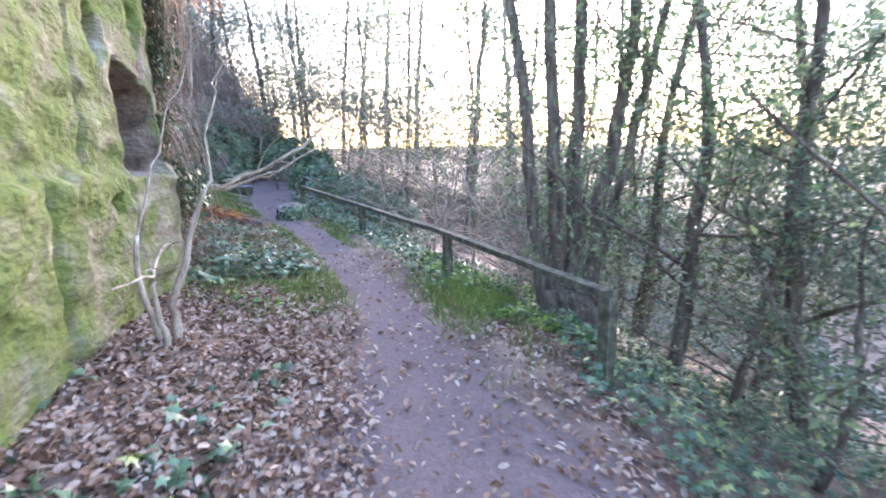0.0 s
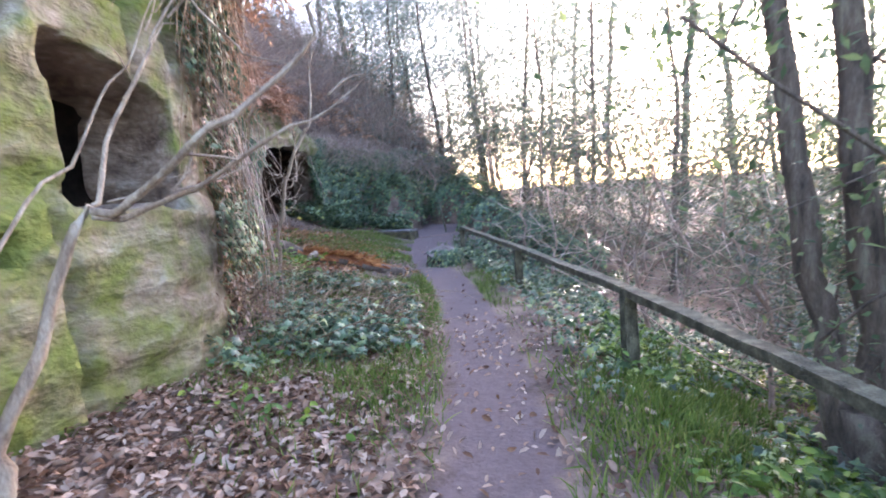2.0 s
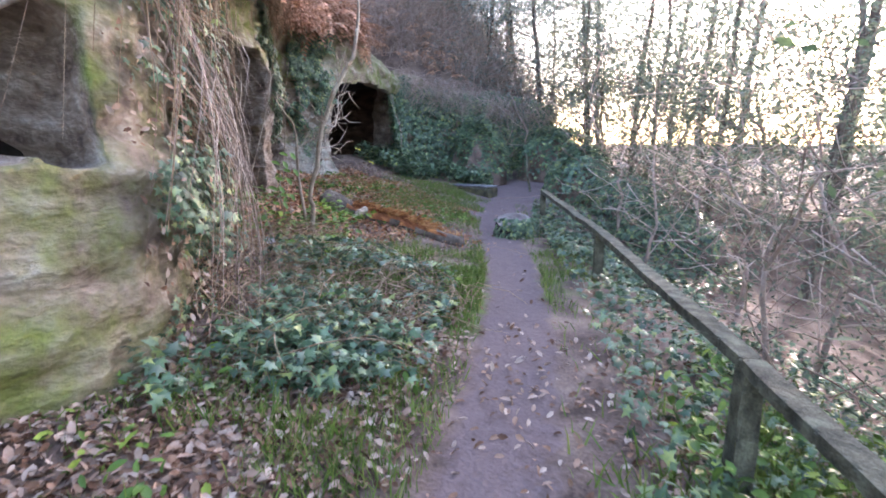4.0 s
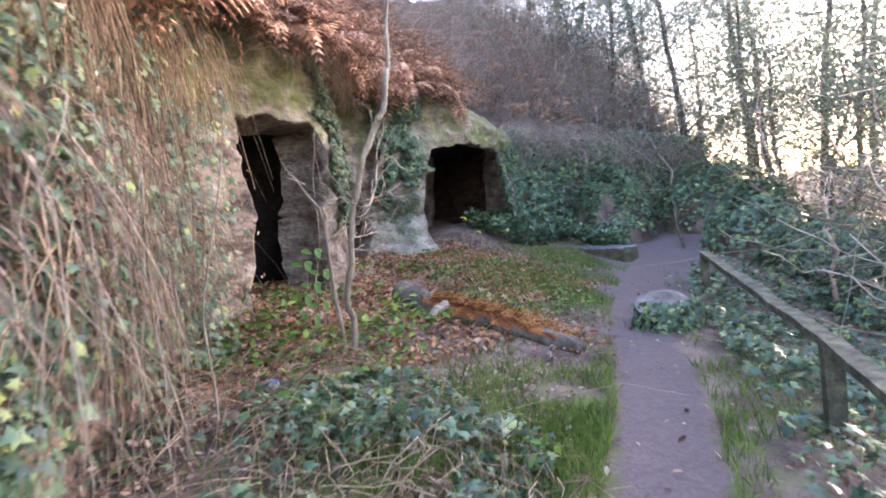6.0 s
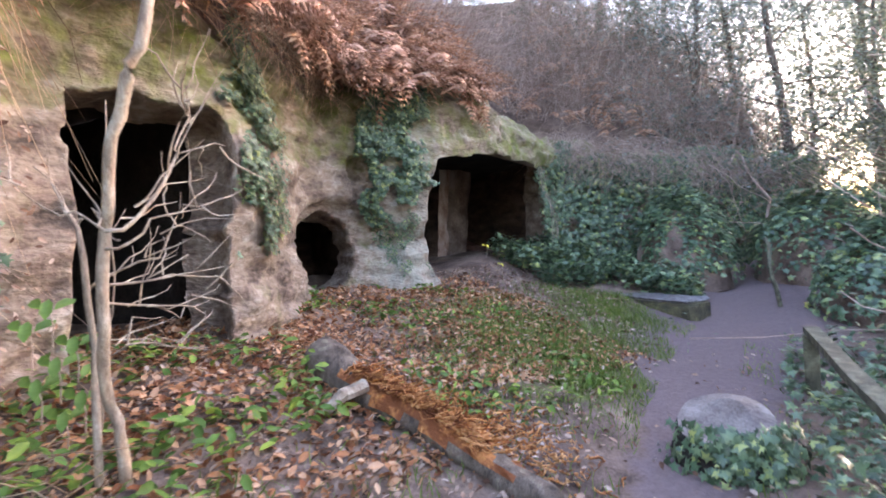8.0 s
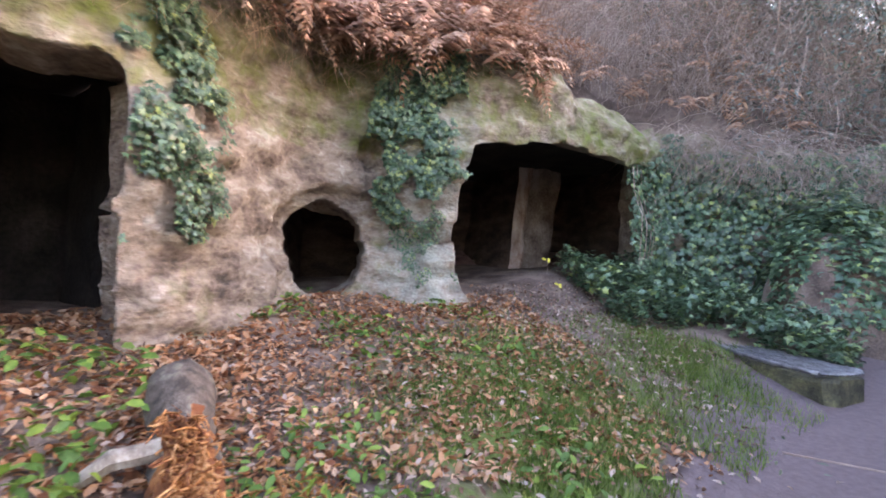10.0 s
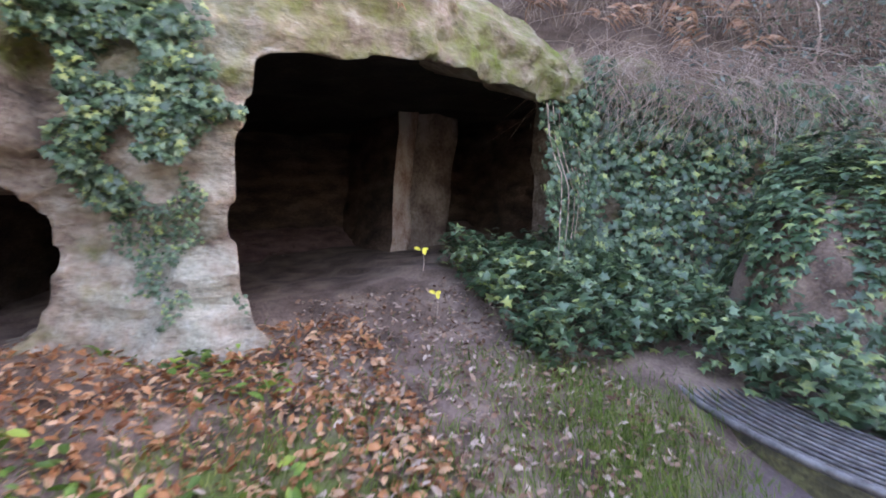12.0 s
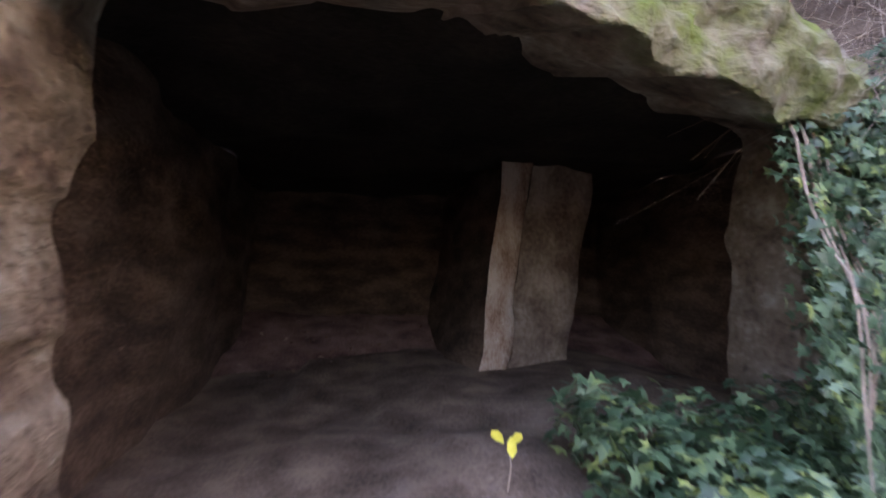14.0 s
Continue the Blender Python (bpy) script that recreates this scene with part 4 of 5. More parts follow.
for tpl, s, back, sc, turn in [(T_B, ARC[9], 3.0, 0.7, 0), (T_B, ARC[11], 4.0, 0.8, 90), (T_E, ARC[12], 6.0, 0.8, 180), (T_E, ARC[14], 4.5, 0.9, 10), (T_E, ARC[13], 3.5, 0.8, 200), (T_D, ARC[13], 1.5, 0.8, 30), (T_D, ARC[12], 1.6, 0.8, 130), (T_D, ARC[14], 1.2, 0.9, 230), (T_D, ARC[14] - 1, 0.9, 0.8, 300), (T_D, ARC[11] + 0.6, 2.0, 0.7, 10), (T_E, ARC[7], 6, 0.8, 70), (T_D, ARC[12], 3.2, 1.0, 40), (T_D, ARC[13], 3.0, 1.0, 100), (T_D, ARC[13] + 1, 2.2, 1.0, 160), (T_D, ARC[14], 2.8, 1.0, 220), (T_D, ARC[11], 3.8, 0.9, 280), (T_D, ARC[10], 3.6, 0.9, 340), (T_D, ARC[12] + 0.8, 4.6, 1.0, 50), (T_D, ARC[14] + 1.2, 1.5, 1.0, 110), (T_E, ARC[10], 5.0, 0.8, 15), (T_E, ARC[12], 4.8, 0.8, 75), (T_E, ARC[13] + 0.5, 5.5, 0.9, 135), (T_E, ARC[14] + 1, 5.5, 1.0, 195), (T_C, ARC[14] + 0.8, 3.0, 0.9, 255), (T_C, ARC[13], 4.5, 0.9, 315)]:
    x, y, nx, ny = plan(s)
    z = brow(s) + rise(s, back)
    copy_thing(tpl, pose(x - nx * back, y - ny * back, float(z) - 0.2, 0, 0, turn) @ Matrix.Scale(sc, 4))
for tpl in (T_A, T_B, T_C, T_D, T_E):
    tpl.matrix_basis = pose(14 + 3 * sc, 30, float(ground_height(14 + 3 * sc, 30)), 0, 0, turn)
    sc, turn = sc + 1.2, turn + 50


# ---- the wood beyond ----
k = 80000
a = np.radians(RNG.uniform(-75, 75, k))
r = RNG.uniform(26, 46, k)
x, y = r * np.sin(a) - 1, r * np.cos(a) + 2
tall = np.array([14.0 + 5.0 * noise.noise(Vector((p * 6, 2.5, 0))) + 4.0 * noise.noise(Vector((p * 19, 7.5, 0))) - 5.0 * math.exp(-((p - 0.2) / 0.1) ** 2) + 8.0 * min(1, max(0, (-p - 0.2) / 0.3)) for p in a])
z = ground_height(x, y) + tall * RNG.uniform(0, 1, k) ** 0.8
# no haze in the air here; the leaf colour carries it
stuff("far_woods", SLIM, np.stack([x, y, z], 1), RNG.normal(0, 1, (k, 3)), RNG.uniform(0.18, 0.42, k), M_HAZE_LEAF, "woods beyond the slope, haze put into their pale green", "woods")


# ---- saplings ----
def sapling(name, place, label, limbs, material, twigs=0):
    root = thing(name, place, label, "sapling")
    o = Vector(place)
    for nm, pts, rad in limbs:
        v, f = limb([Vector(p) - o for p in pts], [0.5 * r for r in rad], 6, 7, 0.06, 0.25)
        mesh_object(nm, v, f, material, root, smooth=True)
        for _ in range(twigs if nm == "branch" else 0):
            i = int(RNG.integers(1, len(pts)))
            c = Vector(pts[i - 1]).lerp(Vector(pts[i]), RNG.uniform(0.2, 1.0)) - o
            way = (Vector(pts[i]) - Vector(pts[i - 1])).normalized() + Vector(RNG.normal(0, 0.55, 3)) + Vector((0, 0, 0.2))
            e = c + way.normalized() * RNG.uniform(0.15, 0.42)
            v, f = limb([c, c.lerp(e, 0.5) + Vector(RNG.normal(0, 0.03, 3)), e], [0.0055, 0.004, 0.0015], 3, 4, 0.03)
            mesh_object("twig", v, f, material, root)
    return root


sapling("bent_shrub", (-2.0, 3.25, 0.15), "leaning bare shrub with pale bark before the window hole", [
    ("stem", [(-2.02, 3.22, 0.0), (-2.0, 3.3, 0.45), (-1.93, 3.45, 0.85), (-1.8, 3.58, 1.28)], [0.07, 0.055, 0.045, 0.035]),
    ("stem", [(-2.1, 3.2, 0.0), (-2.12, 3.2, 0.5), (-2.2, 3.3, 0.95)], [0.05, 0.04, 0.03]),
    ("stem", [(-2.05, 3.15, 0.0), (-1.98, 3.1, 0.4), (-1.95, 3.05, 0.7)], [0.05, 0.04, 0.02]),
    ("branch", [(-1.8, 3.58, 1.26), (-1.5, 3.62, 1.36), (-1.15, 3.65, 1.5), (-0.9, 3.85, 1.85), (-0.66, 4.1, 2.25)], [0.032, 0.028, 0.022, 0.014, 0.005]),
    ("branch", [(-1.8, 3.58, 1.24), (-1.45, 3.75, 1.33), (-1.1, 3.95, 1.55), (-0.95, 4.2, 1.75)], [0.024, 0.018, 0.012, 0.004]),
    ("branch", [(-1.82, 3.57, 1.27), (-1.9, 3.75, 1.6), (-1.88, 4.0, 2.0), (-1.7, 4.15, 2.35)], [0.022, 0.018, 0.014, 0.006]),
    ("branch", [(-1.98, 3.32, 0.88), (-1.85, 2.9, 0.84), (-1.65, 2.5, 0.87), (-1.55, 2.1, 0.92)], [0.022, 0.019, 0.016, 0.01]),
    ("branch", [(-2.2, 3.3, 0.95), (-2.3, 3.8, 1.5), (-2.25, 4.1, 1.95), (-2.1, 4.3, 2.4)], [0.02, 0.016, 0.012, 0.004]),
    ("twig", [(-2.0, 4.3, 2.3), (-1.9, 4.5, 2.05), (-1.6, 4.7, 2.0)], [0.014, 0.01, 0.004]),
], M_PALE_BARK, 3)
sapling("pale_sapling", (-4.4, 7.38, 0.5), "slim pale sapling with many crooked twigs before the cave door", [
    ("stem", [(-4.6, 7.42, 0.3), (-4.5, 7.42, 0.8), (-4.35, 7.43, 1.25), (-4.25, 7.48, 1.7), (-4.12, 7.56, 2.05), (-4.02, 7.61, 2.27), (-4.0, 7.7, 2.6), (-3.95, 7.8, 3.3)], [0.056, 0.053, 0.05, 0.048, 0.046, 0.05, 0.036, 0.015]),
    ("stem", [(-4.55, 7.32, 0.3), (-4.6, 7.36, 1.2), (-4.65, 7.3, 1.65), (-4.75, 7.15, 1.95)], [0.038, 0.034, 0.024, 0.006]),
    ("branch", [(-4.18, 7.46, 1.6), (-4.28, 7.68, 1.8), (-4.33, 7.75, 1.95), (-4.38, 7.95, 2.0)], [0.0176, 0.0160, 0.0112, 0.0032]),
    ("branch", [(-4.33, 7.75, 1.95), (-4.38, 7.8, 2.1), (-4.33, 7.78, 2.25)], [0.0104, 0.0080, 0.0032]),
    ("branch", [(-4.28, 7.45, 1.53), (-4.33, 7.6, 1.64), (-4.38, 7.85, 1.72)], [0.0144, 0.0112, 0.0032]),
    ("branch", [(-4.38, 7.42, 1.36), (-4.48, 7.65, 1.4), (-4.58, 7.92, 1.37)], [0.0144, 0.0112, 0.0032]),
    ("branch", [(-4.40, 7.42, 1.28), (-4.53, 7.65, 1.25), (-4.58, 7.9, 1.33)], [0.0128, 0.0096, 0.0032]),
    ("branch", [(-4.20, 7.47, 1.6), (-4.33, 7.3, 1.7), (-4.48, 7.12, 1.85)], [0.0112, 0.0088, 0.0032]),
    ("branch", [(-4.45, 7.4, 1.1), (-4.58, 7.6, 1.08), (-4.68, 7.84, 1.0)], [0.0112, 0.0080, 0.0032]),
    ("branch", [(-4.62, 7.34, 1.35), (-4.6, 7.6, 1.5), (-4.55, 7.75, 1.8)], [0.0144, 0.0104, 0.0032]),
], M_PALE_BARK, 7)
sapling("thin_hazel", (-4.0, 6.6, 0.5), "thin brown upright shoots by the dead grass", [
    ("stem", [(-3.6, 6.0, 0.3), (-3.55, 5.95, 1.2), (-3.4, 5.95, 2.3)], [0.014, 0.011, 0.004]),
    ("stem", [(-3.7, 6.1, 0.3), (-3.75, 6.2, 1.2), (-3.6, 6.4, 2.2)], [0.016, 0.012, 0.004]),
    ("stem", [(-4.9, 7.3, 0.5), (-4.95, 7.4, 1.2), (-4.8, 7.45, 2.3)], [0.014, 0.012, 0.006]),
], M_PALE_BARK)


# ---- ground cover ----
def on_ground(x, y, lift=0.0):
    return np.stack([x, y, ground_height(x, y) + lift], 1)


def box_points(k, x0, x1, y0, y1):
    return RNG.uniform(x0, x1, k), RNG.uniform(y0, y1, k)


def face_points(k, s0, s1, z0, z1, out=(0.02, 0.12), power=1.0):
    """Places just off the rock face, and the way out there."""
    s = RNG.uniform(s0, s1, k)
    x, y, nx, ny = plan(s)
    top = np.minimum(z1, brow(s) + 0.1)
    z = z0 + (top - z0) * RNG.uniform(0, 1, k) ** power
    keep, P, N = [], [], []
    for i in range(k):
        if is_open(s[i], z[i]):
            continue
        o = face_offset(s[i], z[i], x[i], y[i]) + RNG.uniform(*out)
        P.append((x[i] + nx[i] * o, y[i] + ny[i] * o, z[i]))
        N.append((nx[i], ny[i], 0.45))
    return np.array(P), np.array(N)


def patchy(x, y, scale=1.3, cut=0.0):
    """Keeps places in uneven patches."""
    return np.array([noise.noise(Vector((a * scale, b * scale, 4.2))) > cut + 0.25 * (r - 0.5) for a, b, r in zip(x, y, RNG.uniform(0, 1, len(x)))])


def litter(k, x0, x1, y0, y1, near_path, size, material, label):
    x, y = box_points(k, x0, x1, y0, y1)
    d, side, _ = along(PATH_LINE, x, y)
    p = np.where(side > 0, np.clip((d - 0.25) / 0.6, near_path, 1), np.clip(0.10 + 0.25 * (d - 0.5), 0.06, 0.3))
    m = (RNG.uniform(0, 1, k) < p)
    x, y = x[m], y[m]
    k = len(x)
    N = RNG.normal(0, 0.45, (k, 3)) + (0, 0, 1)
    stuff("leaf_litter", OVAL, on_ground(x, y, RNG.uniform(0.005, 0.05, k)), N, RNG.uniform(*size, k), material, label, "leaf litter")


litter(62000, -2.9, 1.2, -1.0, 7.2, 0.05, (0.03, 0.078), M_LITTER, "thick carpet of dead brown leaves")
litter(15000, -6.8, -0.2, 5.5, 12.5, 0.03, (0.03, 0.07), M_LITTER, "scattered dead brown leaves over the grass")
litter(8500, -8.4, -5.0, 8.3, 11.8, 0.2, (0.03, 0.085), M_ORANGE_LITTER, "russet fallen leaves below the round cave hole")
litter(2200, -8.8, -6.4, 11.3, 13.2, 0.2, (0.025, 0.065), M_LITTER, "dead leaves trodden into the earth before the large cave")
litter(4500, -7.5, -4.2, 6.3, 9.0, 0.3, (0.05, 0.1), M_ORANGE_LITTER, "russet fallen leaves before the cave door")
x, y = box_points(420, -13.2, -8.6, 10.6, 14.3)
stuff("leaf_litter", OVAL, np.stack([x, y, 0.90 + 0.26 * np.clip(-11.1 - x, 0, 9) + 0.06 * np.clip(11.4 - y, 0, 9) + 0.02 - 0.25 * np.clip(x + 9.3, 0, 9)], 1), RNG.normal(0, 0.3, (420, 3)) + (0, 0, 1), RNG.uniform(0.03, 0.08, 420), M_LITTER, "few dead leaves on the cave floor", "leaf litter")


def grass(k, cx, cy, rx, ry, size, label):
    x, y = cx + RNG.normal(0, rx, k), cy + RNG.normal(0, ry, k)
    m = patchy(x, y, 1.6, -0.22) & (along(PATH_LINE, x, y)[0] > 0.3)
    x, y = x[m], y[m]
    stuff("grass", BLADE, on_ground(x, y, -0.01), RNG.normal(0, 0.35, (len(x), 3)) + (0, 0, 1), RNG.uniform(*size, len(x)), M_GRASS, label, "grass")


grass(22000, -5.6, 11.1, 0.8, 0.7, (0.05, 0.12), "short green grass before the caves")
grass(18000, -2.9, 7.9, 0.6, 1.0, (0.06, 0.15), "tufted green grass beside the path")
grass(9000, -6.6, 12.7, 0.6, 0.35, (0.05, 0.11), "green grass in front of the bench")
grass(9000, 0.25, 6.0, 0.4, 0.9, (0.08, 0.2), "bright grass under the rail")
grass(5000, -1.9, 5.2, 0.45, 0.5, (0.07, 0.16), "grass tufts among dead leaves")


def cover(name, k, x0, x1, y0, y1, lift, size, material, label, shape=LOBED, cut=-0.1, gap=0.45, side_wanted=0):
    x, y = box_points(k, x0, x1, y0, y1)
    d, side, _ = along(PATH_LINE, x, y)
    m = patchy(x, y, 1.1, cut) & (d > gap)
    if side_wanted:
        m &= side == side_wanted
    x, y = x[m], y[m]
    hump = np.array([max(0.15, 0.75 + 0.6 * noise.noise(Vector((a * 2.3, b * 2.3, 1)))) for a, b in zip(x, y)])
    k = len(x)
    stuff(name, shape, on_ground(x, y, RNG.uniform(0.02, 1, k) ** 0.7 * lift * hump), RNG.normal(0, 0.4, (k, 3)) + (0, 0, 0.9), RNG.uniform(*size, k), material, label, "ground cover")


cover("ivy_ground_cover", 9000, -3.6, 2.6, 5.0, 10.4, 0.16, (0.05, 0.1), M_IVY, "dark glossy ivy sprawling below the rail", cut=-0.25, gap=0.6, side_wanted=-1)
cover("ivy_ground_cover", 6500, 0.9, 4.6, 0.6, 6.2, 0.3, (0.05, 0.1), M_IVY, "dark undergrowth on the falling slope", cut=-0.35, gap=1.15, side_wanted=-1)
cover("ivy_ground_cover", 5500, -4.3, -0.5, 9.6, 13.4, 0.24, (0.05, 0.1), M_IVY, "dark ivy round the stump and rail", cut=-0.3, gap=0.62, side_wanted=-1)
cover("ivy_ground_cover", 1300, -7.3, -5.9, 13.78, 14.6, 0.5, (0.06, 0.12), M_IVY, "deep ivy behind the bench", cut=-0.7)
cover("ivy_ground_cover", 4600, -9.3, -7.35, 12.75, 14.6, 0.5, (0.06, 0.12), M_IVY, "deep ivy bank beside the cave mouth", cut=-0.7)
# undergrowth shares the leaf colour with haze painted in
cover("undergrowth", 14000, 1.6, 9.0, 8.5, 24.0, 0.35, (0.08, 0.18), M_HAZE_LEAF, "tangled undergrowth on the wooded slope, haze put into its pale grey-green", OVAL, -0.45, 1.6, -1)
cover("bramble_leaves", 3400, -4.2, -1.5, 4.7, 7.2, 0.22, (0.05, 0.11), M_IVY, "bramble and ivy leaves at the cliff foot", cut=-0.05, gap=0.5, side_wanted=1)
P, N = face_points(2200, ARC[5], S_DOOR[0] - 0.3, 0.3, 3.2, (0.02, 0.3))
stuff("bramble_leaves", OVAL, P, N + RNG.normal(0, 0.4, N.shape), RNG.uniform(0.03, 0.065, len(P)), M_LITTER, "withered brown leaves caught in dead stems", "dead leaves")
cover("herb_leaves", 1100, -3.6, -1.2, 4.3, 6.6, 0.12, (0.04, 0.09), M_HERB, "bright green low herbs among leaves", OVAL, 0.0, 0.5, 1)
cover("herb_leaves", 2600, -6.3, -2.6, 6.0, 8.6, 0.25, (0.06, 0.12), M_HERB, "green herbs and nettles before the cave door", OVAL, 0.0, 0.5, 1)
cover("herb_leaves", 3600, -4.0, -1.9, 5.2, 7.6, 0.26, (0.05, 0.10), M_IVY, "bramble and ivy leaves beside the path", LOBED, -0.25, 0.55, 1)
cover("herb_leaves", 2600, -8.3, -4.5, 8.8, 11.2, 0.12, (0.05, 0.1), M_HERB, "small green plants under the round hole", OVAL, 0.05, 0.5, 1)
cover("herb_leaves", 3000, -0.6, 1.6, 4.6, 8.0, 0.22, (0.05, 0.1), M_HERB, "bright green plants under the rail", OVAL, -0.1, 0.8, -1)
cover("ivy_ground_cover", 800, -2.4, -1.1, 0.6, 3.4, 0.1, (0.06, 0.12), M_IVY, "ivy sprigs at the mossy wall foot", cut=0.1, gap=0.9, side_wanted=1)


# ---- ivy on the rock ----
def ivy_face(k, s0, s1, z0, z1, size, label, out=(0.02, 0.14), power=1.0):
    P, N = face_points(k, s0, s1, z0, z1, out, power)
    s = np.array([arc_of(p[0], p[1]) for p in P])
    u = np.clip((s - s0) / (s1 - s0), 0, 1)
    edge = np.minimum(np.minimum(u, 1 - u) * (s1 - s0) / 0.35, 1)
    low = np.clip((P[:, 2] - z0) / 0.6, 0, 1)
    m = np.array([noise.noise(Vector(p) * 2.2) + 0.5 * noise.noise(Vector(p) * 6) > 0.36 - 0.66 * e * w for p, e, w in zip(P, edge, low)])
    P, N = P[m], N[m]
    stuff("ivy", LOBED, P, N + RNG.normal(0, 0.3, N.shape), RNG.uniform(*size, len(P)), M_IVY, label, "ivy")


ivy_face(19000, S_CAVE[1] - 0.15, ARC[15] + 0.5, -0.3, 3.0, (0.06, 0.12), "dense ivy curtain covering the rock beside the cave", (0.02, 0.35))
ivy_face(2600, S_CAVE[1] - 0.05, S_CAVE[1] + 0.7, 0.3, 3.3, (0.06, 0.11), "ivy hanging at the edge of the large cave", (0.1, 0.45))
ivy_face(7500, S_DOOR[1] + 0.0, S_DOOR[1] + 0.8, 0.9, 3.6, (0.035, 0.07), "ivy climbing the pillar beside the door")
ivy_face(9500, S_CAVE[0] - 1.15, S_CAVE[0] - 0.1, 1.75, 3.7, (0.035, 0.075), "ivy hanging over the pillar between caves", (0.02, 0.2))
ivy_face(3800, S_CAVE[0] - 0.85, S_CAVE[0] - 0.1, 0.9, 2.5, (0.02, 0.042), "small ivy on the pillar face", (0.0, 0.05))
ivy_face(7000, ARC[5] + 0.1, S_DOOR[0] - 0.55, 0.2, 3.4, (0.04, 0.09), "ivy and bramble on the overgrown rock", (0.05, 0.36))

ivy_face(3800, S_WIN[1] + 0.08, ARC[6] + 0.1, 0.2, 3.3, (0.035, 0.08), "ivy and bramble on the corner of the rock", (0.04, 0.3))

def ivy_strands():
    """Leafy stems hanging across the edge of the large cave."""
    for i in range(8):
        s = S_CAVE[1] + 0.1 - 0.1 * i
        x, y, nx, ny = plan(s)
        o = 0.35
        z0, z1 = 2.95 - 0.02 * i, 0.75 + (0.0 if i < 6 else 0.25 * (i - 5))
        top = Vector((x + nx * o, y + ny * o, z0))
        end = Vector((x + nx * (o + 0.15) + 0.08 * i, y + ny * o - 0.05 * i, z1))
        root = thing("ivy_strand", top, "hanging leafy ivy stem at the cave mouth", "ivy", "hanging ivy stems")
        v, f = limb([Vector(), (end - top) * 0.5 + Vector((0.05, 0.05, 0)), end - top], [0.008, 0.006, 0.003], 6, 5, 0.06)
        mesh_object("stem", v, f, M_BRAMBLE, root)
        k = 320 if i < 6 else 110
        u = RNG.uniform(0, 1, k)
        P = np.array([tuple((end - top) * t) for t in u]) + RNG.normal(0, 0.085 if i < 6 else 0.035, (k, 3))
        lv, lf = scatter(LOBED, P, RNG.normal(0, 0.4, (k, 3)) + (nx, ny, 0.4), RNG.uniform(0.05, 0.1, k))
        mesh_object("leaves", lv, lf, M_IVY, root)


ivy_strands()


def ivy_mound(x, y, rx, ry, h, k, label):
    """A hummock overgrown by ivy."""
    root = thing("ivy_hummock", (x, y, float(ground_height(x, y))), label, "ivy")
    a, u = RNG.uniform(0, 6.283, k), RNG.uniform(0, 1, k) ** 0.5
    bump = np.array([1 + 0.35 * noise.noise(Vector((math.cos(t) * 1.5, math.sin(t) * 1.5, r * 2 + x))) for t, r in zip(a, u)])
    px, py = rx * u * np.cos(a) * bump, ry * u * np.sin(a) * bump
    pz = h * np.sqrt(np.clip(1 - u * u, 0, 1)) * bump + RNG.normal(0, 0.05, k) - 0.05
    N = np.stack([px / rx, py / ry, pz / h + 0.4], 1) + RNG.normal(0, 0.3, (k, 3))
    v, f = scatter(LOBED, np.stack([px, py, pz], 1), N, RNG.uniform(0.06, 0.12, k))
    mesh_object("leaves", v, f, M_IVY, root)
    v, f = [], []
    for i in range(9):
        for j in range(16):
            t, r = 6.2832 * j / 16, i / 8
            v.append((rx * 0.9 * r * math.cos(t), ry * 0.9 * r * math.sin(t), h * 0.9 * math.sqrt(max(0, 1 - r * r)) - 0.12))
    f = [(i * 16 + j, (i + 1) * 16 + j, (i + 1) * 16 + (j + 1) % 16, i * 16 + (j + 1) % 16) for i in range(8) for j in range(16)]
    mesh_object("earth_core", v, f, M_SOIL, root, smooth=True)


ivy_mound(-4.3, 15.2, 0.9, 0.9, 1.25, 3600, "ivy-covered bank beside the narrow trail")
ivy_mound(-3.0, 14.6, 1.1, 1.0, 0.85, 3400, "low ivy-covered bank behind the rail")
ivy_mound(-1.9, 13.4, 1.2, 1.1, 0.7, 2800, "spreading ivy bank below the rail")
ivy_mound(-7.2, 15.3, 0.9, 0.8, 1.5, 3600, "tall ivy-covered bank behind the bench")
ivy_mound(-5.6, 16.5, 1.1, 0.8, 1.3, 3600, "ivy-covered bank where the trail narrows")
sapling("leaning_post", (-5.25, 14.6, 0.2), "leaning old wooden post in the ivy", [("shaft", [(-5.3, 14.6, 0.1), (-5.35, 14.62, 0.7), (-5.5, 14.7, 1.25)], [0.06, 0.055, 0.05])], M_RAIL)["category"] = "post"


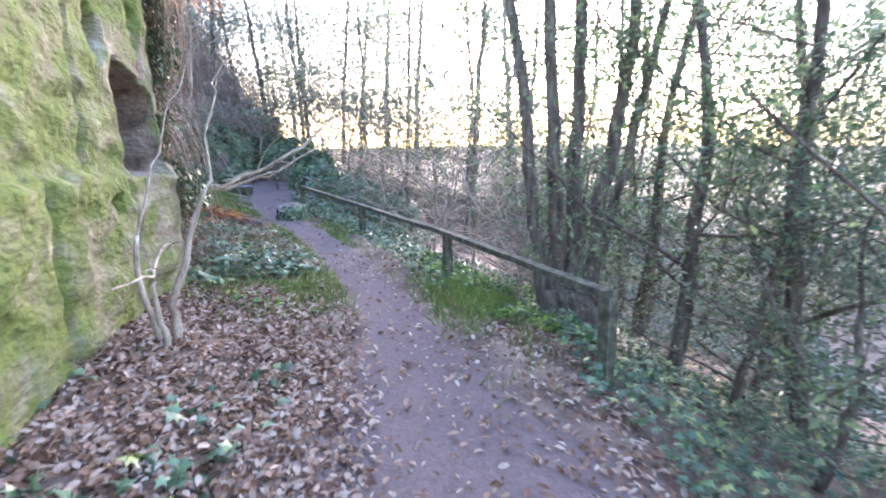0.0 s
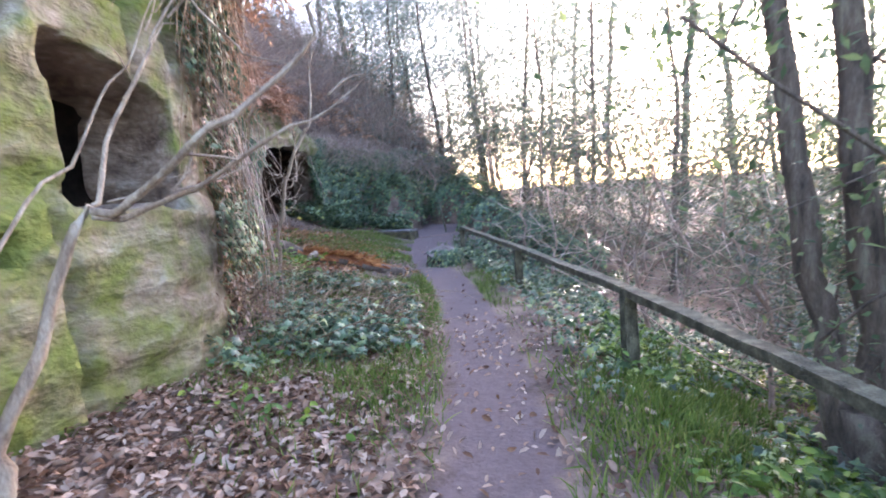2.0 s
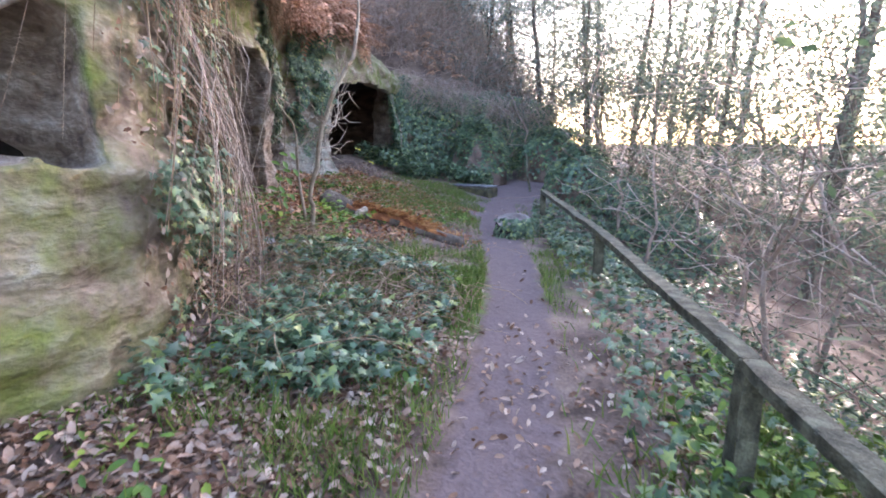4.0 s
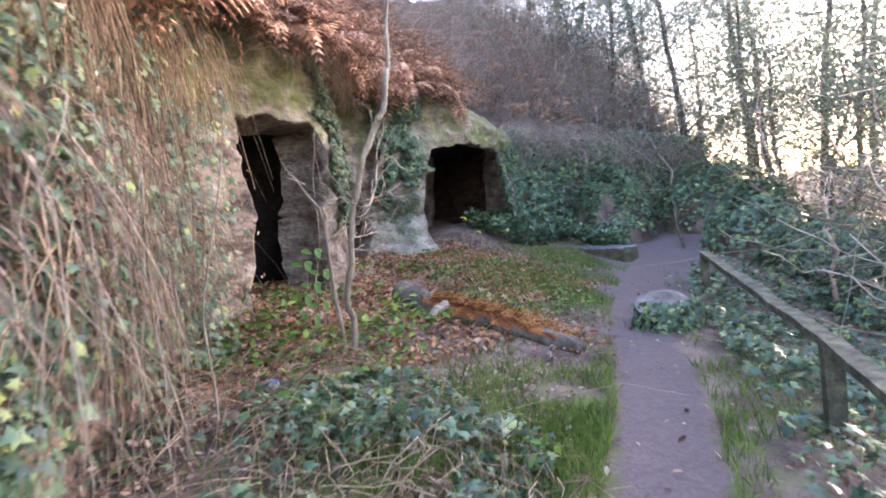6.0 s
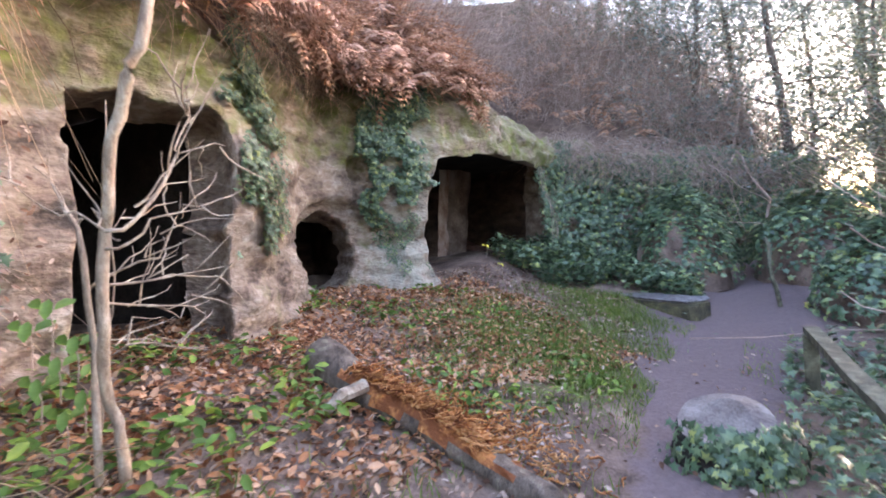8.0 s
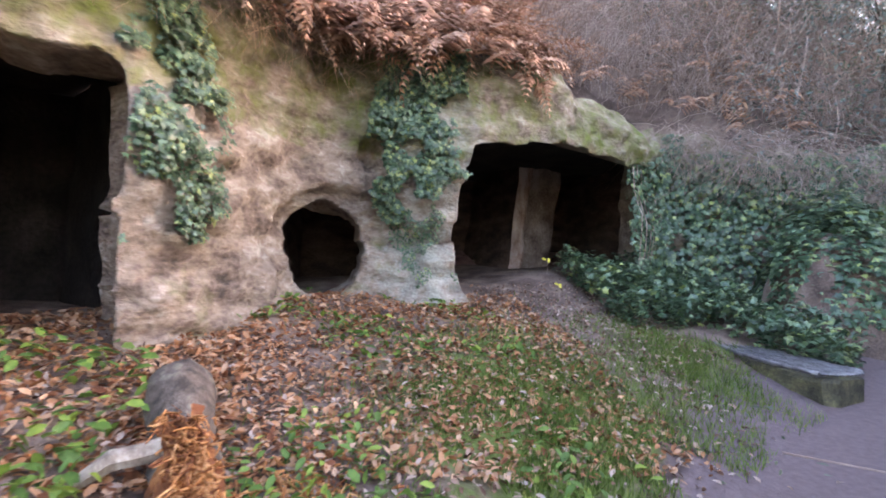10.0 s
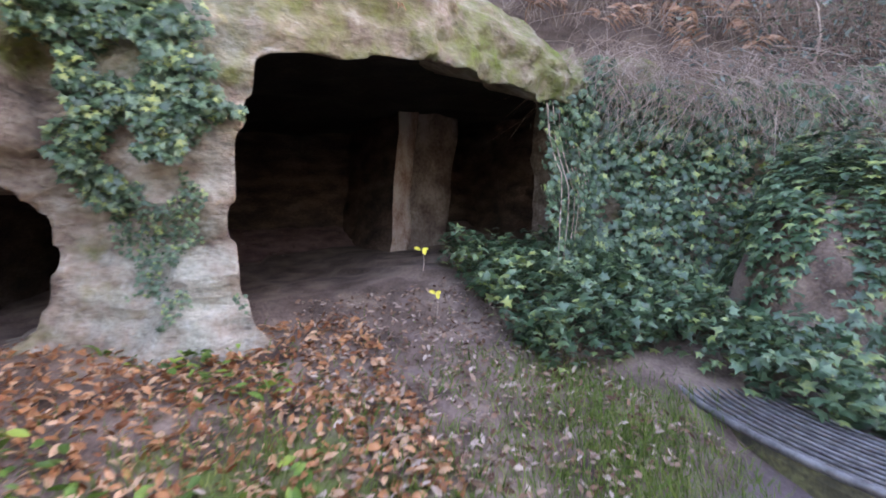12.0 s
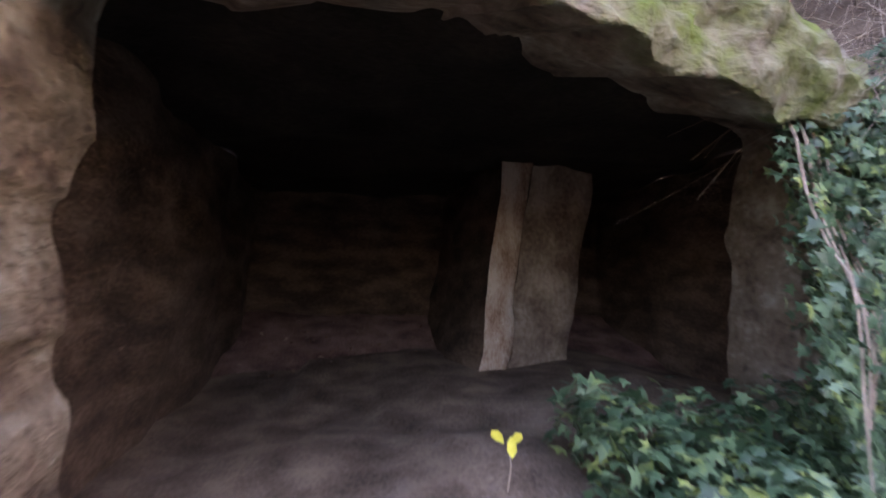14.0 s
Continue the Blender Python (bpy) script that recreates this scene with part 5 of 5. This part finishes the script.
# ---- bracken, dead grass and brambles ----
def bracken(k, s0, s1, back, size, label):
    s, b = RNG.uniform(s0, s1, k), RNG.uniform(*back, k)
    x, y, nx, ny = plan(s)
    z = np.array([brow(q) for q in s]) + rise(s, b) + RNG.uniform(-0.1, 0.35, k) - np.clip(-b, 0, 1) * 0.5
    P = np.stack([x - nx * b, y - ny * b, z], 1)
    N = np.stack([nx * 0.6 + RNG.normal(0, 0.35, k), ny * 0.6 + RNG.normal(0, 0.35, k), np.full(k, 0.6)], 1)
    # fronds lean out over the brow: their long axis follows the outward way
    fwd = np.stack([nx + RNG.normal(0, 0.5, k), ny + RNG.normal(0, 0.5, k), RNG.normal(-0.3, 0.5, k)], 1)
    fwd /= np.linalg.norm(fwd, axis=1, keepdims=True)
    up = np.tile((0, 0, 1.0), (k, 1)) + RNG.normal(0, 0.2, (k, 3))
    side = np.cross(fwd, up)
    side /= np.linalg.norm(side, axis=1, keepdims=True)
    up = np.cross(side, fwd)
    R = np.stack([side, fwd, up], 2)
    sv, sf = FROND
    v = np.einsum("kij,vj->kvi", R, sv) * RNG.uniform(*size, k)[:, None, None] + P[:, None]
    f = sf[None] + (np.arange(k) * len(sv))[:, None, None]
    tagged(mesh_object("dead_bracken", v.reshape(-1, 3), f.reshape(-1, 3), M_BRACKEN), label, "bracken", kind="stuff")


bracken(4600, ARC[6], S_CAVE[0] + 0.9, (-0.45, 4.2), (0.4, 0.8), "russet dead bracken hanging over the cliff brow")
bracken(1300, ARC[5] - 0.1, ARC[7] + 0.5, (-0.5, 1.6), (0.5, 0.95), "russet dead bracken above the overgrown rock")
bracken(350, S_CAVE[0], ARC[14], (0.3, 4.5), (0.4, 0.7), "dead bracken above the large cave")


def hanging(k, s0, s1, z_top, drop, out, radius, material, name, label):
    """Thin dry stems hanging or standing against the face."""
    s = RNG.uniform(s0, s1, k)
    x, y, nx, ny = plan(s)
    top = np.array([min(brow(q) + 0.15, z_top) for q in s]) - RNG.uniform(0, 0.5, k)
    o = RNG.uniform(*out, k)
    A = np.stack([x + nx * (o * 0.4), y + ny * (o * 0.4), top], 1)
    L = RNG.uniform(*drop, k)
    w = RNG.normal(0, 0.5, k)
    B = A + np.stack([nx * o * 0.6 - ny * w, ny * o * 0.6 + nx * w, -L], 1)
    sag = np.stack([nx * 0.12, ny * 0.12, RNG.uniform(0, 0.12, k)], 1)
    v, f = strands(A, B, sag, RNG.uniform(*radius, k), 4)
    tagged(mesh_object(name, v, f, material), label, "dead stems", kind="stuff")


hanging(480, ARC[5] + 0.2, S_DOOR[0] - 0.6, 9, (0.4, 1.8), (0.02, 0.3), (0.002, 0.0055), M_STRAW, "dead_grass", "dry brown grass and stems hanging down the rock")
hanging(260, ARC[6] - 0.2, S_DOOR[0] - 0.8, 1.8, (0.3, 1.2), (0.05, 0.35), (0.002, 0.0055), M_STRAW, "dead_grass", "dry stems heaped at the rock's foot")
hanging(700, S_DOOR[0], S_CAVE[0], 9, (0.2, 0.6), (0.05, 0.35), (0.0015, 0.004), M_STRAW, "dead_grass", "dry grass fringe over the cave door")
hanging(330, ARC[5] - 0.1, ARC[7] + 0.6, 9, (0.6, 2.6), (0.05, 0.4), (0.002, 0.006), M_STRAW, "dead_grass", "upright dead stems crowding the overgrown rock")
hanging(170, ARC[5] + 0.2, ARC[7] + 0.4, 2.4, (0.4, 1.9), (0.1, 0.5), (0.002, 0.005), M_BRAMBLE, "bramble_stems", "dark bramble stems against the rock")
hanging(1500, S_CAVE[1] + 0.3, ARC[15], 9, (0.2, 0.9), (0.25, 0.6), (0.0015, 0.004), M_BRAMBLE, "bramble_stems", "tangle of brown bramble stems over the ivy")


def arching(k, s0, s1, back, label):
    s, b = RNG.uniform(s0, s1, k), RNG.uniform(*back, k)
    x, y, nx, ny = plan(s)
    z = np.array([brow(q) for q in s]) + rise(s, b)
    A = np.stack([x - nx * b, y - ny * b, z - 0.1], 1)
    d = RNG.normal(0, 0.8, (k, 3)) + np.stack([nx * 0.5, ny * 0.5, np.full(k, 0.1)], 1)
    d[:, 2] = np.where((s > S_CAVE[0] - 0.3) & (s < S_CAVE[1] + 0.4), np.abs(d[:, 2]) * 0.7 + 0.1, d[:, 2])
    B = A + d * RNG.uniform(0.5, 1.3, k)[:, None]
    v, f = strands(A, B, np.stack([0 * b, 0 * b, RNG.uniform(0.1, 0.6, k)], 1), RNG.uniform(0.002, 0.006, k), 6)
    tagged(mesh_object("bramble_stems", v, f, M_BRAMBLE), label, "brambles", kind="stuff")


arching(12000, S_CAVE[0] - 0.2, ARC[15] + 0.6, (0.45, 5.0), "arching tangle of bare bramble stems on the bank")
arching(2200, S_DOOR[0], S_CAVE[0], (0.3, 5.0), "bare bramble stems among the bracken")
k = 900
x, y = box_points(k, -4.6, -2.2, 5.2, 7.4)
A = on_ground(x, y, RNG.uniform(0.0, 0.15, k))
d = RNG.normal(0, 0.3, (k, 3)) * (1, 1, 0.35)
v, f = strands(A, A + d, np.stack([0 * x, 0 * x, RNG.uniform(0.02, 0.15, k)], 1), RNG.uniform(0.002, 0.006, k), 4)
tagged(mesh_object("fallen_twigs", v, f, M_STRAW), "fallen twigs and dead stems on the ground", "twigs", kind="stuff")


# ---- single leaves and sprigs ----
def leaf_sprig(name, place, count, size, material, label, category, spread=0.03):
    root = thing(name, place, label, category)
    v, f = limb([(0, 0, -0.18), (0.01, 0.01, -0.08), (0, 0, 0)], [0.004, 0.003, 0.002], 3, 5, 0.005)
    mesh_object("stalk", v, f, M_BRAMBLE, root)
    for i in range(count):
        a = 6.283 * i / count
        P = np.array([(math.cos(a) * spread, math.sin(a) * spread, 0.01 * i)])
        lv, lf = scatter(OVAL, P, np.array([(0.55 + 0.3 * math.cos(a), -0.1 + 0.3 * math.sin(a), 0.6)]), np.array([size]), np.array([a]))
        mesh_object("leaf", lv, lf, material, root)


leaf_sprig("yellow_sprig", (-8.8, 12.42, 1.36), 3, 0.085, M_YELLOW, "bright yellow three-leaf sprig at the cave mouth", "leaf", 0.045)
leaf_sprig("yellow_sprig", (-8.3, 12.35, 1.05), 3, 0.075, M_YELLOW, "bright yellow leaves on ivy before the cave", "leaf", 0.03)
for i in range(7):
    leaf_sprig("bramble_sprig", (-4.75 + 0.03 * i, 7.2 + 0.09 * math.sin(i * 2.1), 0.75 + 0.09 * i), 3, 0.11, M_HERB, "bright green bramble leaves before the dark door", "leaf", 0.06)
